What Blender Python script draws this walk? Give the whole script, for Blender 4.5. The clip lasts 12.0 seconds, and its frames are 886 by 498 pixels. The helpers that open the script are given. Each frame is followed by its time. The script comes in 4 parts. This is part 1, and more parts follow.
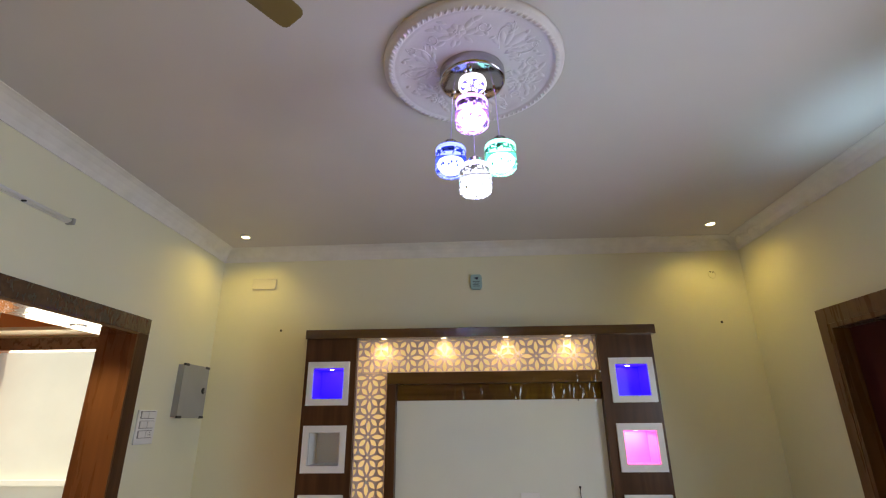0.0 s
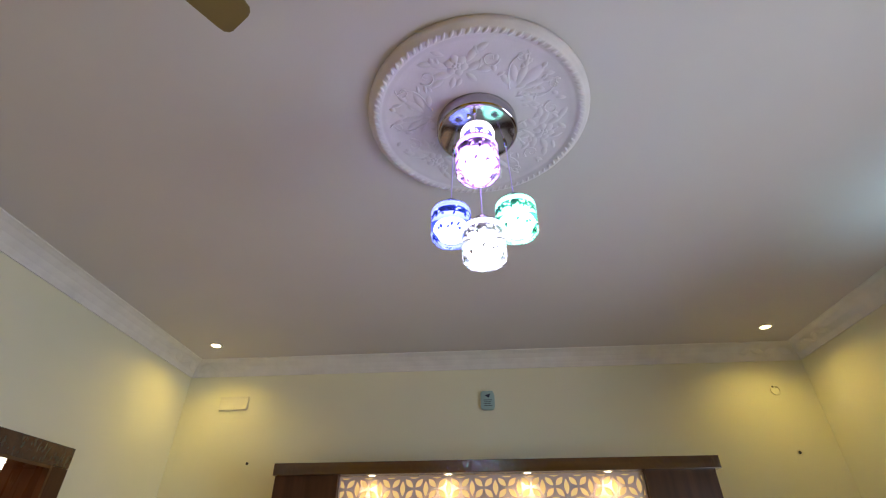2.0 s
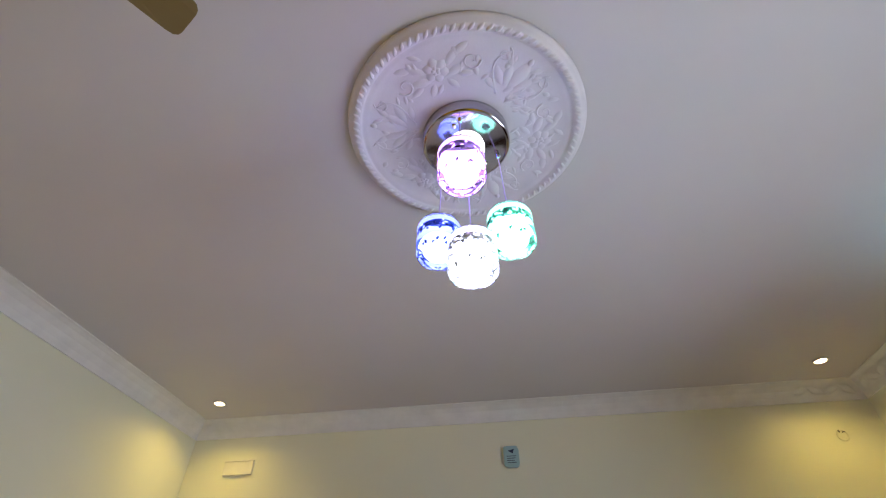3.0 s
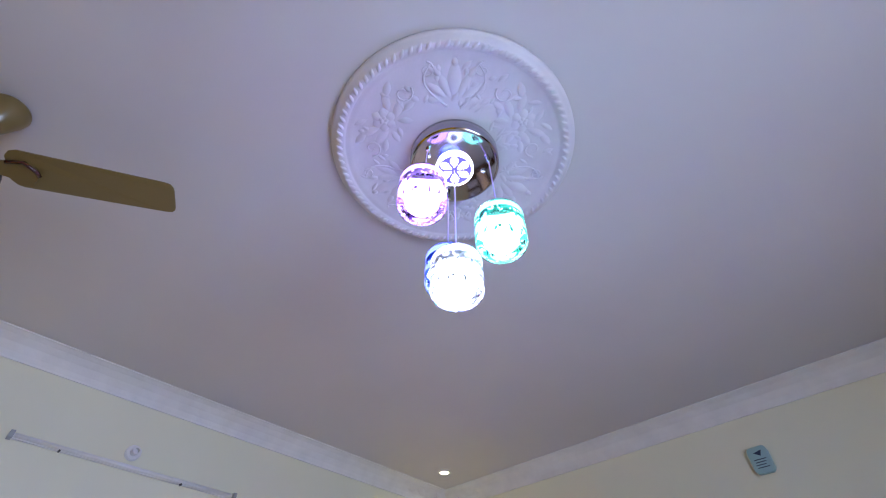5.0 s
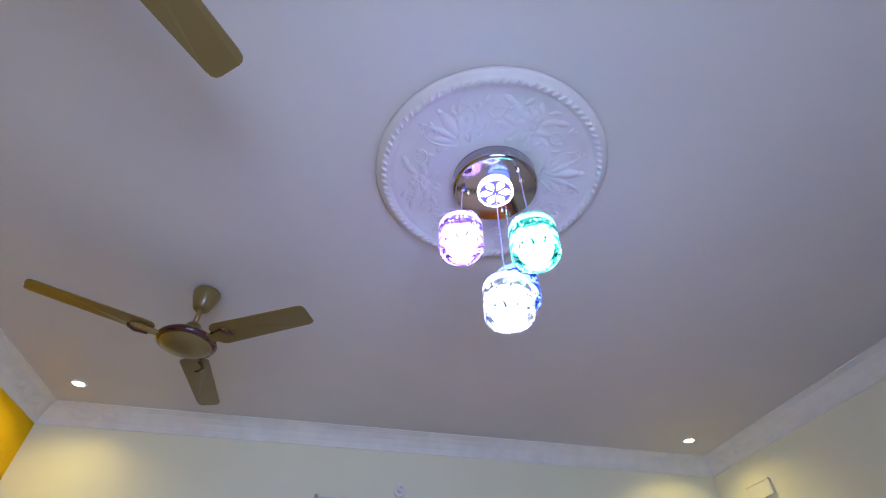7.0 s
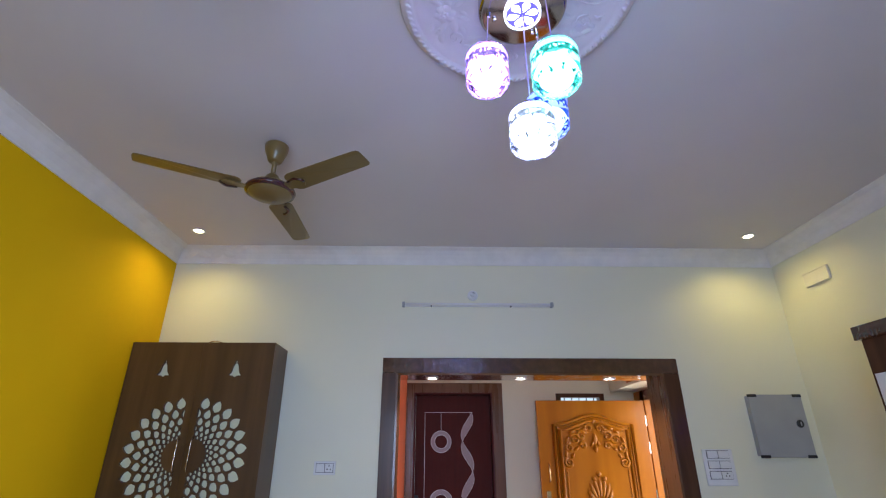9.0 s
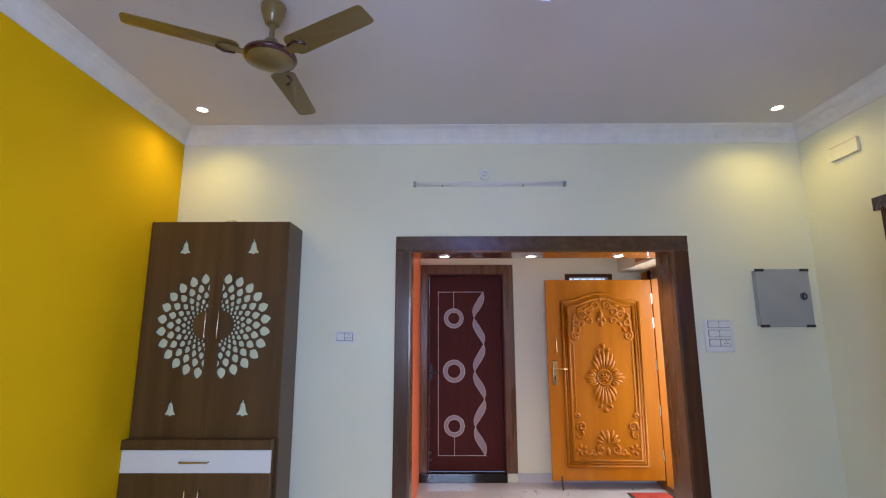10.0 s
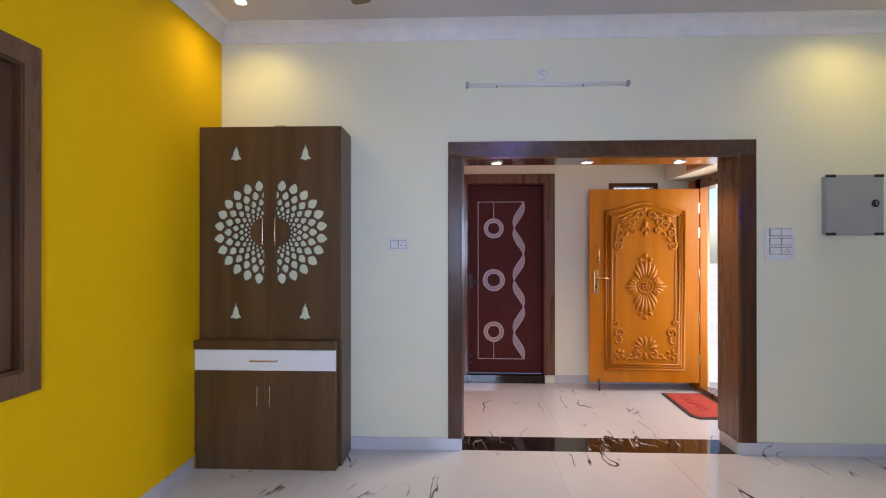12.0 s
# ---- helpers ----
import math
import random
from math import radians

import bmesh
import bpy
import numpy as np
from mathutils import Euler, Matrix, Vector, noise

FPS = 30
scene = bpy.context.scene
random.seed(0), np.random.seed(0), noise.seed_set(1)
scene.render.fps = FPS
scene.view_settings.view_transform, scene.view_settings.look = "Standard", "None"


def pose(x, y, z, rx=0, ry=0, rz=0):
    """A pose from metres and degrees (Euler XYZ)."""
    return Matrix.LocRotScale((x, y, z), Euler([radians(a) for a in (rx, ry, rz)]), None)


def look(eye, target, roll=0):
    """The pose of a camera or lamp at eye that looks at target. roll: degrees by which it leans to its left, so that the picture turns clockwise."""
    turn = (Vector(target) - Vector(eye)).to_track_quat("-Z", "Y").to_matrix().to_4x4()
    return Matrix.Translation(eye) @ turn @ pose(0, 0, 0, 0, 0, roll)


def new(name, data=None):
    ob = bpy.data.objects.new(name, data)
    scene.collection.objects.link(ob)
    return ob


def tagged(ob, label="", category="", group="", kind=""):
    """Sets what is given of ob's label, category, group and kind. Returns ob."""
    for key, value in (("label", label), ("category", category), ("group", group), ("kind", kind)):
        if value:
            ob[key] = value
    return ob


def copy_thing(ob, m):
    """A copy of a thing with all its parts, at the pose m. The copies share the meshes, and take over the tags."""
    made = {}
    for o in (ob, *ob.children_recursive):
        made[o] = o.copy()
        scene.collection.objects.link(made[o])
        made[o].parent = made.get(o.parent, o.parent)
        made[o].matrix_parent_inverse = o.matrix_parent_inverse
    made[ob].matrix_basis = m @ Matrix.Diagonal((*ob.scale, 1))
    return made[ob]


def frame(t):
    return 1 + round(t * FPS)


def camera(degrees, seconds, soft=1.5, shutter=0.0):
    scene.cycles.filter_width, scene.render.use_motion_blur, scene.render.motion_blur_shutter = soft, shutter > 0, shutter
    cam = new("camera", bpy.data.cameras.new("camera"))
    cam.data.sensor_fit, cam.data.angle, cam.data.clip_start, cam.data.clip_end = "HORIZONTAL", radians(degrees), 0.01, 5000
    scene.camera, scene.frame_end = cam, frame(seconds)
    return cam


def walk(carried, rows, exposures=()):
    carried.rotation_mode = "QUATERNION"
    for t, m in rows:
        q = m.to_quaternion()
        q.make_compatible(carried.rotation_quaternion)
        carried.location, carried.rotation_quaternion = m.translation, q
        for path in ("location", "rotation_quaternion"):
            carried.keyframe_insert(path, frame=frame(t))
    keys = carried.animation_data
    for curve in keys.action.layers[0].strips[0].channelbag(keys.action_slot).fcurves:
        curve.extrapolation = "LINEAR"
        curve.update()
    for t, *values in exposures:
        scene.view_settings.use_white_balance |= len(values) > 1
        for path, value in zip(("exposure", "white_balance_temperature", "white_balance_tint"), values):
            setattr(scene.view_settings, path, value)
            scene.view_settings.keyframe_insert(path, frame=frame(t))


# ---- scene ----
cam = camera(85.4, 12.0, soft=1.15)
PATH = [
    (0, (0.094, 0.189, 1.518), (-0.004, 2.071, 2.188), -0.5),
    (0.5, (0.135, 0.306, 1.553), (0.02, 2.168, 2.274), -0.4),
    (1, (0.104, 0.479, 1.587), (-0.019, 2.3, 2.406), -0.4),
    (1.5, (0.076, 0.622, 1.611), (-0.044, 2.37, 2.575), -0.4),
    (2, (0.097, 0.776, 1.624), (-0.018, 2.43, 2.742), -0.3),
    (2.5, (0.136, 0.893, 1.628), (0.004, 2.455, 2.869), -0.3),
    (2.7, (0.156, 0.94, 1.627), (0.004, 2.472, 2.904), -0.4),
    (4.3, (0.546, 1.269, 1.65), (-0.164, 2.51, 3.049), -0.0),
    (4.5, (0.602, 1.29, 1.639), (-0.188, 2.468, 3.049), -0.0),
    (5, (0.772, 1.342, 1.636), (-0.204, 2.346, 3.064), 0.3),
    (5.5, (0.909, 1.393, 1.646), (-0.22, 2.209, 3.081), 0.4),
    (6, (1.006, 1.498, 1.645), (-0.244, 2.115, 3.079), 0.6),
    (6.5, (1.091, 1.574, 1.66), (-0.254, 2.002, 3.077), 0.5),
    (6.7, (1.126, 1.602, 1.657), (-0.243, 1.961, 3.07), 0.4),
    (8.3, (1.331, 1.755, 1.63), (-0.345, 1.842, 2.718), 0.1),
    (8.5, (1.348, 1.755, 1.64), (-0.386, 1.83, 2.632), 0.1),
    (9, (1.351, 1.747, 1.585), (-0.491, 1.782, 2.363), 0.0),
    (9.5, (1.333, 1.74, 1.537), (-0.587, 1.747, 2.096), -0.1),
    (10, (1.299, 1.753, 1.486), (-0.669, 1.738, 1.844), -0.1),
    (10.5, (1.275, 1.764, 1.464), (-0.715, 1.734, 1.655), -0.1),
    (11, (1.241, 1.75, 1.447), (-0.757, 1.704, 1.526), -0.1),
    (11.5, (1.246, 1.633, 1.434), (-0.753, 1.569, 1.462), -0.1),
    (12, (1.235, 1.467, 1.442), (-0.764, 1.393, 1.447), -0.0),
]
walk(cam, [(t, look(eye, target, roll)) for t, eye, target, roll in PATH],
     exposures=((0.0, 0.56, 7900, 11), (2.6, 0.66, 7700, 11), (4.4, 0.8, 6050, 20), (9.0, 0.64, 5950, 16), (10.5, 0.93, 6050, 17), (12.0, 0.86, 6250, 19)))

from mathutils import geometry

# ---------------------------------------------------------------- world and light
world = bpy.data.worlds.new("sky")
scene.world = world
world.use_nodes = True
wn = world.node_tree.nodes
sky = wn.new("ShaderNodeTexSky")
sky.sky_type, sky.sun_disc = "NISHITA", False
sky.sun_elevation, sky.sun_rotation = radians(68), radians(200)
world.node_tree.links.new(sky.outputs[0], wn["Background"].inputs[0])
wn["Background"].inputs[1].default_value = 0.12


GAIN = 0.5


def lamp(name, kind, m, power, colour):
    data = bpy.data.lights.new(name, kind)
    data.energy, data.color = power * (1 if kind == "SUN" else GAIN), colour
    ob = new(name, data)
    ob.matrix_world = m
    return data


sun = lamp("sun", "SUN", look((0, 0, 0), (0.12, 0.34, -0.93)), 3.0, (1, 0.95, 0.86))
sun.angle = radians(0.6)

X0, X1, Y0, Y1, ZC = -2.23, 2.57, -0.29, 4.47, 3.07
WIN_Y, WIN_Z = (0.95, 2.4), (0.95, 2.25)
win = lamp("window_daylight", "AREA", look((X1 + 0.03, 1.675, 1.6), (0, 1.55, 0.95)), 76, (0.55, 0.72, 1.0))
win.shape, win.size, win.size_y, win.spread = "RECTANGLE", 1.35, 1.1, radians(158)
bounce = lamp("window_ground_bounce", "AREA", look((X1 + 0.02, 2.1, 1.6), (2.3, 2.5, 3.07)), 2.9, (0.40, 0.72, 1.0))
bounce.shape, bounce.size, bounce.size_y, bounce.spread = "RECTANGLE", 0.5, 0.5, radians(50)
porch = lamp("porch_daylight", "AREA", look((-3.3, 4.3, 1.2), (-3.2, 2.6, 0.8)), 34, (1.0, 0.95, 0.84))
porch.shape, porch.size, porch.size_y = "RECTANGLE", 0.95, 1.8

# ---------------------------------------------------------------- materials
def mat(name, col, rough=0.5, metal=0.0, vary=0.08, scale=3.0, bump=0.0, bscale=120.0, coat=0.0, stretch=(1, 1, 1), detail=6.0, spec=0.5):
    m = bpy.data.materials.new(name)
    m.use_nodes = True
    n, l = m.node_tree.nodes, m.node_tree.links
    p = n["Principled BSDF"]
    tc, mp = n.new("ShaderNodeTexCoord"), n.new("ShaderNodeMapping")
    l.new(tc.outputs["Object"], mp.inputs[0])
    mp.inputs["Scale"].default_value = stretch
    no = n.new("ShaderNodeTexNoise")
    no.inputs["Scale"].default_value, no.inputs["Detail"].default_value = scale, detail
    l.new(mp.outputs[0], no.inputs[0])
    ramp = n.new("ShaderNodeValToRGB")
    ramp.color_ramp.elements[0].position, ramp.color_ramp.elements[1].position = 0.3, 0.7
    ramp.color_ramp.elements[0].color = (*[c * (1 - vary) for c in col], 1)
    ramp.color_ramp.elements[1].color = (*[min(1, c * (1 + vary)) for c in col], 1)
    l.new(no.outputs[0], ramp.inputs[0])
    l.new(ramp.outputs[0], p.inputs["Base Color"])
    rr = n.new("ShaderNodeMapRange")
    rr.inputs["To Min"].default_value, rr.inputs["To Max"].default_value = max(0.02, rough - 0.06), rough + 0.06
    l.new(no.outputs[0], rr.inputs[0])
    l.new(rr.outputs[0], p.inputs["Roughness"])
    p.inputs["Metallic"].default_value = metal
    p.inputs["Specular IOR Level"].default_value = spec
    p.inputs["Coat Weight"].default_value = coat
    p.inputs["Coat Roughness"].default_value = 0.06
    if bump:
        fine, bp = n.new("ShaderNodeTexNoise"), n.new("ShaderNodeBump")
        fine.inputs["Scale"].default_value, fine.inputs["Detail"].default_value = bscale, 4
        l.new(mp.outputs[0], fine.inputs[0])
        l.new(fine.outputs[0], bp.inputs["Height"])
        bp.inputs["Strength"].default_value, bp.inputs["Distance"].default_value = bump, 0.004
        l.new(bp.outputs[0], p.inputs["Normal"])
    return m


def wood(name, dark, light, rough=0.3, coat=0.4, along=(9, 9, 0.7), scale=2.2, spec=0.4):
    m = mat(name, light, rough, coat=coat, spec=spec, stretch=along, scale=scale, bump=0.08, bscale=30)
    n, l = m.node_tree.nodes, m.node_tree.links
    ramp = n["Color Ramp"].color_ramp
    ramp.elements[0].color, ramp.elements[1].color = (*dark, 1), (*light, 1)
    mid = ramp.elements.new(0.48)
    mid.color = (*[a * 0.6 + b * 0.4 for a, b in zip(dark, light)], 1)
    return m


def ripple(m, size=0.04, height=0.006, stretch=(1, 1, 0.6)):
    """Gentle unevenness of a gloss film, which draws a lamp's reflection out into curved strokes."""
    n, l = m.node_tree.nodes, m.node_tree.links
    here, mp, no, bp = n.new("ShaderNodeTexCoord"), n.new("ShaderNodeMapping"), n.new("ShaderNodeTexNoise"), n.new("ShaderNodeBump")
    l.new(here.outputs["Object"], mp.inputs[0])
    mp.inputs["Scale"].default_value = stretch
    l.new(mp.outputs[0], no.inputs[0])
    no.inputs["Scale"].default_value, no.inputs["Detail"].default_value, no.inputs["Distortion"].default_value = 1 / size, 0.0, 1.2
    l.new(no.outputs[0], bp.inputs["Height"])
    bp.inputs["Strength"].default_value, bp.inputs["Distance"].default_value = 1.0, height
    p = n["Principled BSDF"]
    l.new(bp.outputs[0], p.inputs["Coat Normal"])
    p.inputs["Coat Weight"].default_value, p.inputs["Coat Roughness"].default_value = 1.0, 0.03
    return m


def glow(name, col, strength):
    m = bpy.data.materials.new(name)
    m.use_nodes = True
    p = m.node_tree.nodes["Principled BSDF"]
    p.inputs["Base Color"].default_value = (*col, 1)
    p.inputs["Emission Color"].default_value = (*col, 1)
    p.inputs["Emission Strength"].default_value = strength * GAIN
    p.inputs["Roughness"].default_value = 0.3
    return m


def glass(name, col, rough=0.02):
    m = bpy.data.materials.new(name)
    m.use_nodes = True
    p = m.node_tree.nodes["Principled BSDF"]
    p.inputs["Base Color"].default_value = (*col, 1)
    p.inputs["Transmission Weight"].default_value, p.inputs["IOR"].default_value = 1.0, 1.14
    p.inputs["Roughness"].default_value = rough
    return m


def marble(name, base, vein, rough=0.07, thin=0.009, scale=1.15, turn=0.9, rare=0.525):
    """Polished stone with sparse diagonal veins."""
    m = mat(name, base, rough, vary=0.035, scale=2.0)
    n, l = m.node_tree.nodes, m.node_tree.links
    here = n.new("ShaderNodeNewGeometry")
    mp = n.new("ShaderNodeMapping")
    mp.inputs["Rotation"].default_value, mp.inputs["Scale"].default_value = (0.3, 0.2, turn), (0.8, 3.0, 1.6)
    l.new(here.outputs["Position"], mp.inputs[0])
    no = n.new("ShaderNodeTexNoise")
    no.inputs["Scale"].default_value, no.inputs["Detail"].default_value, no.inputs["Distortion"].default_value = scale, 3, 0.35
    l.new(mp.outputs[0], no.inputs[0])
    sub, ab = n.new("ShaderNodeMath"), n.new("ShaderNodeMath")
    sub.operation, ab.operation = "SUBTRACT", "ABSOLUTE"
    sub.inputs[1].default_value = 0.5
    l.new(no.outputs[0], sub.inputs[0]), l.new(sub.outputs[0], ab.inputs[0])
    line = n.new("ShaderNodeMapRange")
    line.inputs["From Min"].default_value, line.inputs["From Max"].default_value = thin * 0.3, thin
    line.inputs["To Min"].default_value, line.inputs["To Max"].default_value = 1, 0
    l.new(ab.outputs[0], line.inputs[0])
    mask, mr = n.new("ShaderNodeTexNoise"), n.new("ShaderNodeMapRange")
    mask.inputs["Scale"].default_value, mask.inputs["Detail"].default_value = 2.6, 3
    l.new(here.outputs["Position"], mask.inputs[0])
    mr.inputs["From Min"].default_value, mr.inputs["From Max"].default_value = rare, rare + 0.1
    l.new(mask.outputs[0], mr.inputs[0])
    mul = n.new("ShaderNodeMath")
    mul.operation = "MULTIPLY"
    l.new(line.outputs[0], mul.inputs[0]), l.new(mr.outputs[0], mul.inputs[1])
    mix = n.new("ShaderNodeMix")
    mix.data_type = "RGBA"
    l.new(mul.outputs[0], mix.inputs[0])
    l.new(n["Color Ramp"].outputs[0], mix.inputs[6])
    mix.inputs[7].default_value = (*vein, 1)
    l.new(mix.outputs[2], n["Principled BSDF"].inputs["Base Color"])
    return m


CREAM = mat("cream_wall_paint", (0.74, 0.73, 0.57), 0.45, vary=0.025, scale=1.5, bump=0.05, bscale=260)
YELLOW = mat("yellow_wall_paint", (0.78, 0.475, 0.0005), 0.6, spec=0.04, vary=0.03, scale=1.5, bump=0.05, bscale=260)
ORANGE = mat("orange_wall_paint", (0.72, 0.16, 0.06), 0.5, vary=0.04, scale=2, bump=0.05, bscale=260)
CEIL = mat("white_ceiling_paint", (0.60, 0.57, 0.58), 0.6, vary=0.03, scale=1.2, bump=0.06, bscale=200)
GYPSUM = mat("white_gypsum", (0.72, 0.71, 0.70), 0.6, vary=0.06, scale=9, bump=0.25, bscale=60)
ROSE = mat("painted_gypsum", (0.66, 0.62, 0.66), 0.55, vary=0.05, scale=12, bump=0.12, bscale=90)
DARKWOOD = wood("dark_polished_laminate", (0.055, 0.023, 0.011), (0.10, 0.044, 0.021), 0.32, 0.03, spec=0.25)
DARKWOOD_H = wood("dark_polished_laminate_level", (0.055, 0.023, 0.011), (0.10, 0.044, 0.021), 0.2, 0.5, along=(0.7, 9, 9))
GLOSSWOOD = wood("mirror_gloss_laminate", (0.055, 0.023, 0.011), (0.10, 0.044, 0.021), 0.09, 0.8, along=(0.7, 9, 9))
SOFFITWOOD = wood("gloss_brown_veneer", (0.085, 0.036, 0.013), (0.17, 0.075, 0.028), 0.1, 0.7, along=(9, 0.7, 9))
JAMBWOOD = wood("brown_veneer", (0.10, 0.043, 0.016), (0.15, 0.066, 0.025), 0.28, 0.3)
JAMBWOOD_H = wood("brown_veneer_level", (0.085, 0.036, 0.013), (0.17, 0.075, 0.028), 0.28, 0.3, along=(9, 0.7, 9))
WALNUT = wood("walnut_laminate", (0.07, 0.034, 0.012), (0.12, 0.062, 0.022), 0.4, 0.05, along=(6, 6, 0.45))
TEAK = wood("varnished_teak", (0.37, 0.115, 0.001), (0.47, 0.158, 0.001), 0.3, 0.12, along=(4, 4, 0.35), spec=0.3)
ripple(DARKWOOD_H, 0.035, 0.004)
ripple(GLOSSWOOD, 0.06, 0.013, (1, 1, 0.45))
ripple(SOFFITWOOD, 0.06, 0.004, (1, 0.6, 1))
MAROON = mat("maroon_door_skin", (0.062, 0.010, 0.008), 0.6, vary=0.12, scale=5, stretch=(6, 6, 0.6), spec=0.2)
WHITE = mat("white_laminate", (0.80, 0.81, 0.82), 0.25, vary=0.02, scale=3)
TVPANEL = mat("white_gloss_panel", (0.70, 0.73, 0.68), 0.12, vary=0.02, scale=3, coat=0.5)
ACRYL = mat("pale_frosted_acrylic", (0.78, 0.80, 0.58), 0.3, vary=0.03, scale=5)
JALI = mat("mauve_white_lattice_board", (0.60, 0.51, 0.50), 0.4, vary=0.04, scale=6)
PLASTIC = mat("white_plastic", (0.72, 0.72, 0.72), 0.35, vary=0.03, scale=9)
COVER = mat("ivory_plastic", (0.70, 0.68, 0.58), 0.4, vary=0.03, scale=9)
GREYSTEEL = mat("grey_painted_steel", (0.33, 0.34, 0.35), 0.4, vary=0.05, scale=6, bump=0.05, bscale=300)
# Dark grey that paints the shade in the gaps between switch modules.
GAPSHADE = mat("module_gap_shade", (0.09, 0.09, 0.1), 0.5)
BLACK = mat("black_plastic", (0.015, 0.015, 0.018), 0.4, vary=0.2)
CHROME = mat("polished_chrome", (0.75, 0.75, 0.78), 0.06, 1.0, vary=0.03)
DARKCHROME = mat("smoked_chrome", (0.46, 0.44, 0.49), 0.1, 1.0, vary=0.05)
CORD = mat("lilac_cord", (0.55, 0.45, 0.85), 0.3)
BRASS = mat("aged_brass", (0.62, 0.42, 0.20), 0.25, 1.0, vary=0.1, scale=20)
SATIN = mat("satin_nickel_handle", (0.62, 0.53, 0.42), 0.25, 1.0, vary=0.05)
FAN = mat("beige_fan_enamel", (0.17, 0.115, 0.036), 0.3, vary=0.02, scale=1.2, coat=0.2, detail=1.0)
FANRED = mat("maroon_fan_trim", (0.05, 0.008, 0.01), 0.2, vary=0.1, coat=0.5)
TEAL = mat("pale_teal_plastic", (0.30, 0.47, 0.50), 0.4, vary=0.04, scale=12)
NAVY = mat("navy_print", (0.02, 0.03, 0.07), 0.5)
FLOORM = marble("white_veined_floor_tile", (0.52, 0.52, 0.56), (0.05, 0.05, 0.06))
BLACKM = marble("black_veined_marble", (0.012, 0.010, 0.010), (0.5, 0.48, 0.45), 0.06, thin=0.008, scale=2.2, rare=0.5)
INLAY = mat("silver_inlay_line", (0.62, 0.58, 0.58), 0.35, vary=0.04)
HATCH = mat("hatched_grey_inlay", (0.30, 0.24, 0.26), 0.45, vary=0.3, scale=90, stretch=(1, 8, 8))
MAT_RED = mat("red_woven_mat", (0.36, 0.035, 0.018), 0.9, vary=0.25, scale=40, bump=0.6, bscale=400)
RUBBER = mat("dark_rubber_edge", (0.03, 0.025, 0.025), 0.8)
PORCHWALL = mat("white_outer_wall", (0.72, 0.74, 0.64), 0.7, vary=0.04, scale=2, bump=0.1, bscale=80)
GROUND = mat("pale_paving_ground", (0.45, 0.43, 0.40), 0.8, vary=0.12, scale=0.8, bump=0.3, bscale=30)
WARM_LED = glow("warm_led", (1.0, 0.80, 0.45), 22)
COOL_LED = glow("neutral_led", (1.0, 0.90, 0.72), 16)
BACKLIGHT = glow("warm_back_light", (1.0, 0.76, 0.40), 0.62)
NICHE_BLUE = glow("blue_led_strip", (0.03, 0.0, 1.0), 4)
# Niche linings with the coloured LED light put into their base colour.
BLUELIT = mat("blue_light_tinted_lining", (0.09, 0.02, 0.75), 0.3, vary=0.04)
PINKLIT = mat("pink_light_tinted_lining", (0.86, 0.42, 0.68), 0.3, vary=0.04)
NICHE_PINK = glow("pink_led_strip", (1.0, 0.1, 0.6), 4)


# ---------------------------------------------------------------- builders
def root(ob):
    v = Vector((0, 0, 0))
    while ob:
        v += ob.location
        ob = ob.parent
    return v


def link(name, bm, material, parent=None, smooth=False):
    me = bpy.data.meshes.new(name)
    bmesh.ops.recalc_face_normals(bm, faces=bm.faces)
    bm.to_mesh(me)
    bm.free()
    if parent is not None:
        me.transform(Matrix.Translation(-root(parent)))
    me.materials.append(material)
    if smooth:
        for p in me.polygons:
            p.use_smooth = True
    ob = new(name, me)
    ob.parent = parent
    return ob


def part(name, bm, material, parent, label="", smooth=False):
    return tagged(link(name, bm, material, parent, smooth), label)


def thing(name, at, label, category, group=""):
    ob = new(name)
    ob.empty_display_size = 0.1
    ob.location = at
    return tagged(ob, label, category, group)


def structure(name, bm, material, label="", category="", smooth=False):
    return tagged(link(name, bm, material, None, smooth), label, category, "", "structure")


def box(x0, x1, y0, y1, z0, z1, bevel=0.0, bm=None):
    own = bmesh.new()
    vs = [own.verts.new((x, y, z)) for z in (z0, z1) for x, y in ((x0, y0), (x1, y0), (x1, y1), (x0, y1))]
    for f in ((3, 2, 1, 0), (4, 5, 6, 7), (0, 1, 5, 4), (1, 2, 6, 5), (2, 3, 7, 6), (3, 0, 4, 7)):
        own.faces.new([vs[i] for i in f])
    if bevel:
        bmesh.ops.bevel(own, geom=own.edges, offset=bevel, segments=2, affect="EDGES", profile=0.6)
    return add(own, bm)


def add(own, bm):
    if bm is None:
        return own
    me = bpy.data.meshes.new("tmp")
    own.to_mesh(me)
    own.free()
    bm.from_mesh(me)
    bpy.data.meshes.remove(me)
    return bm


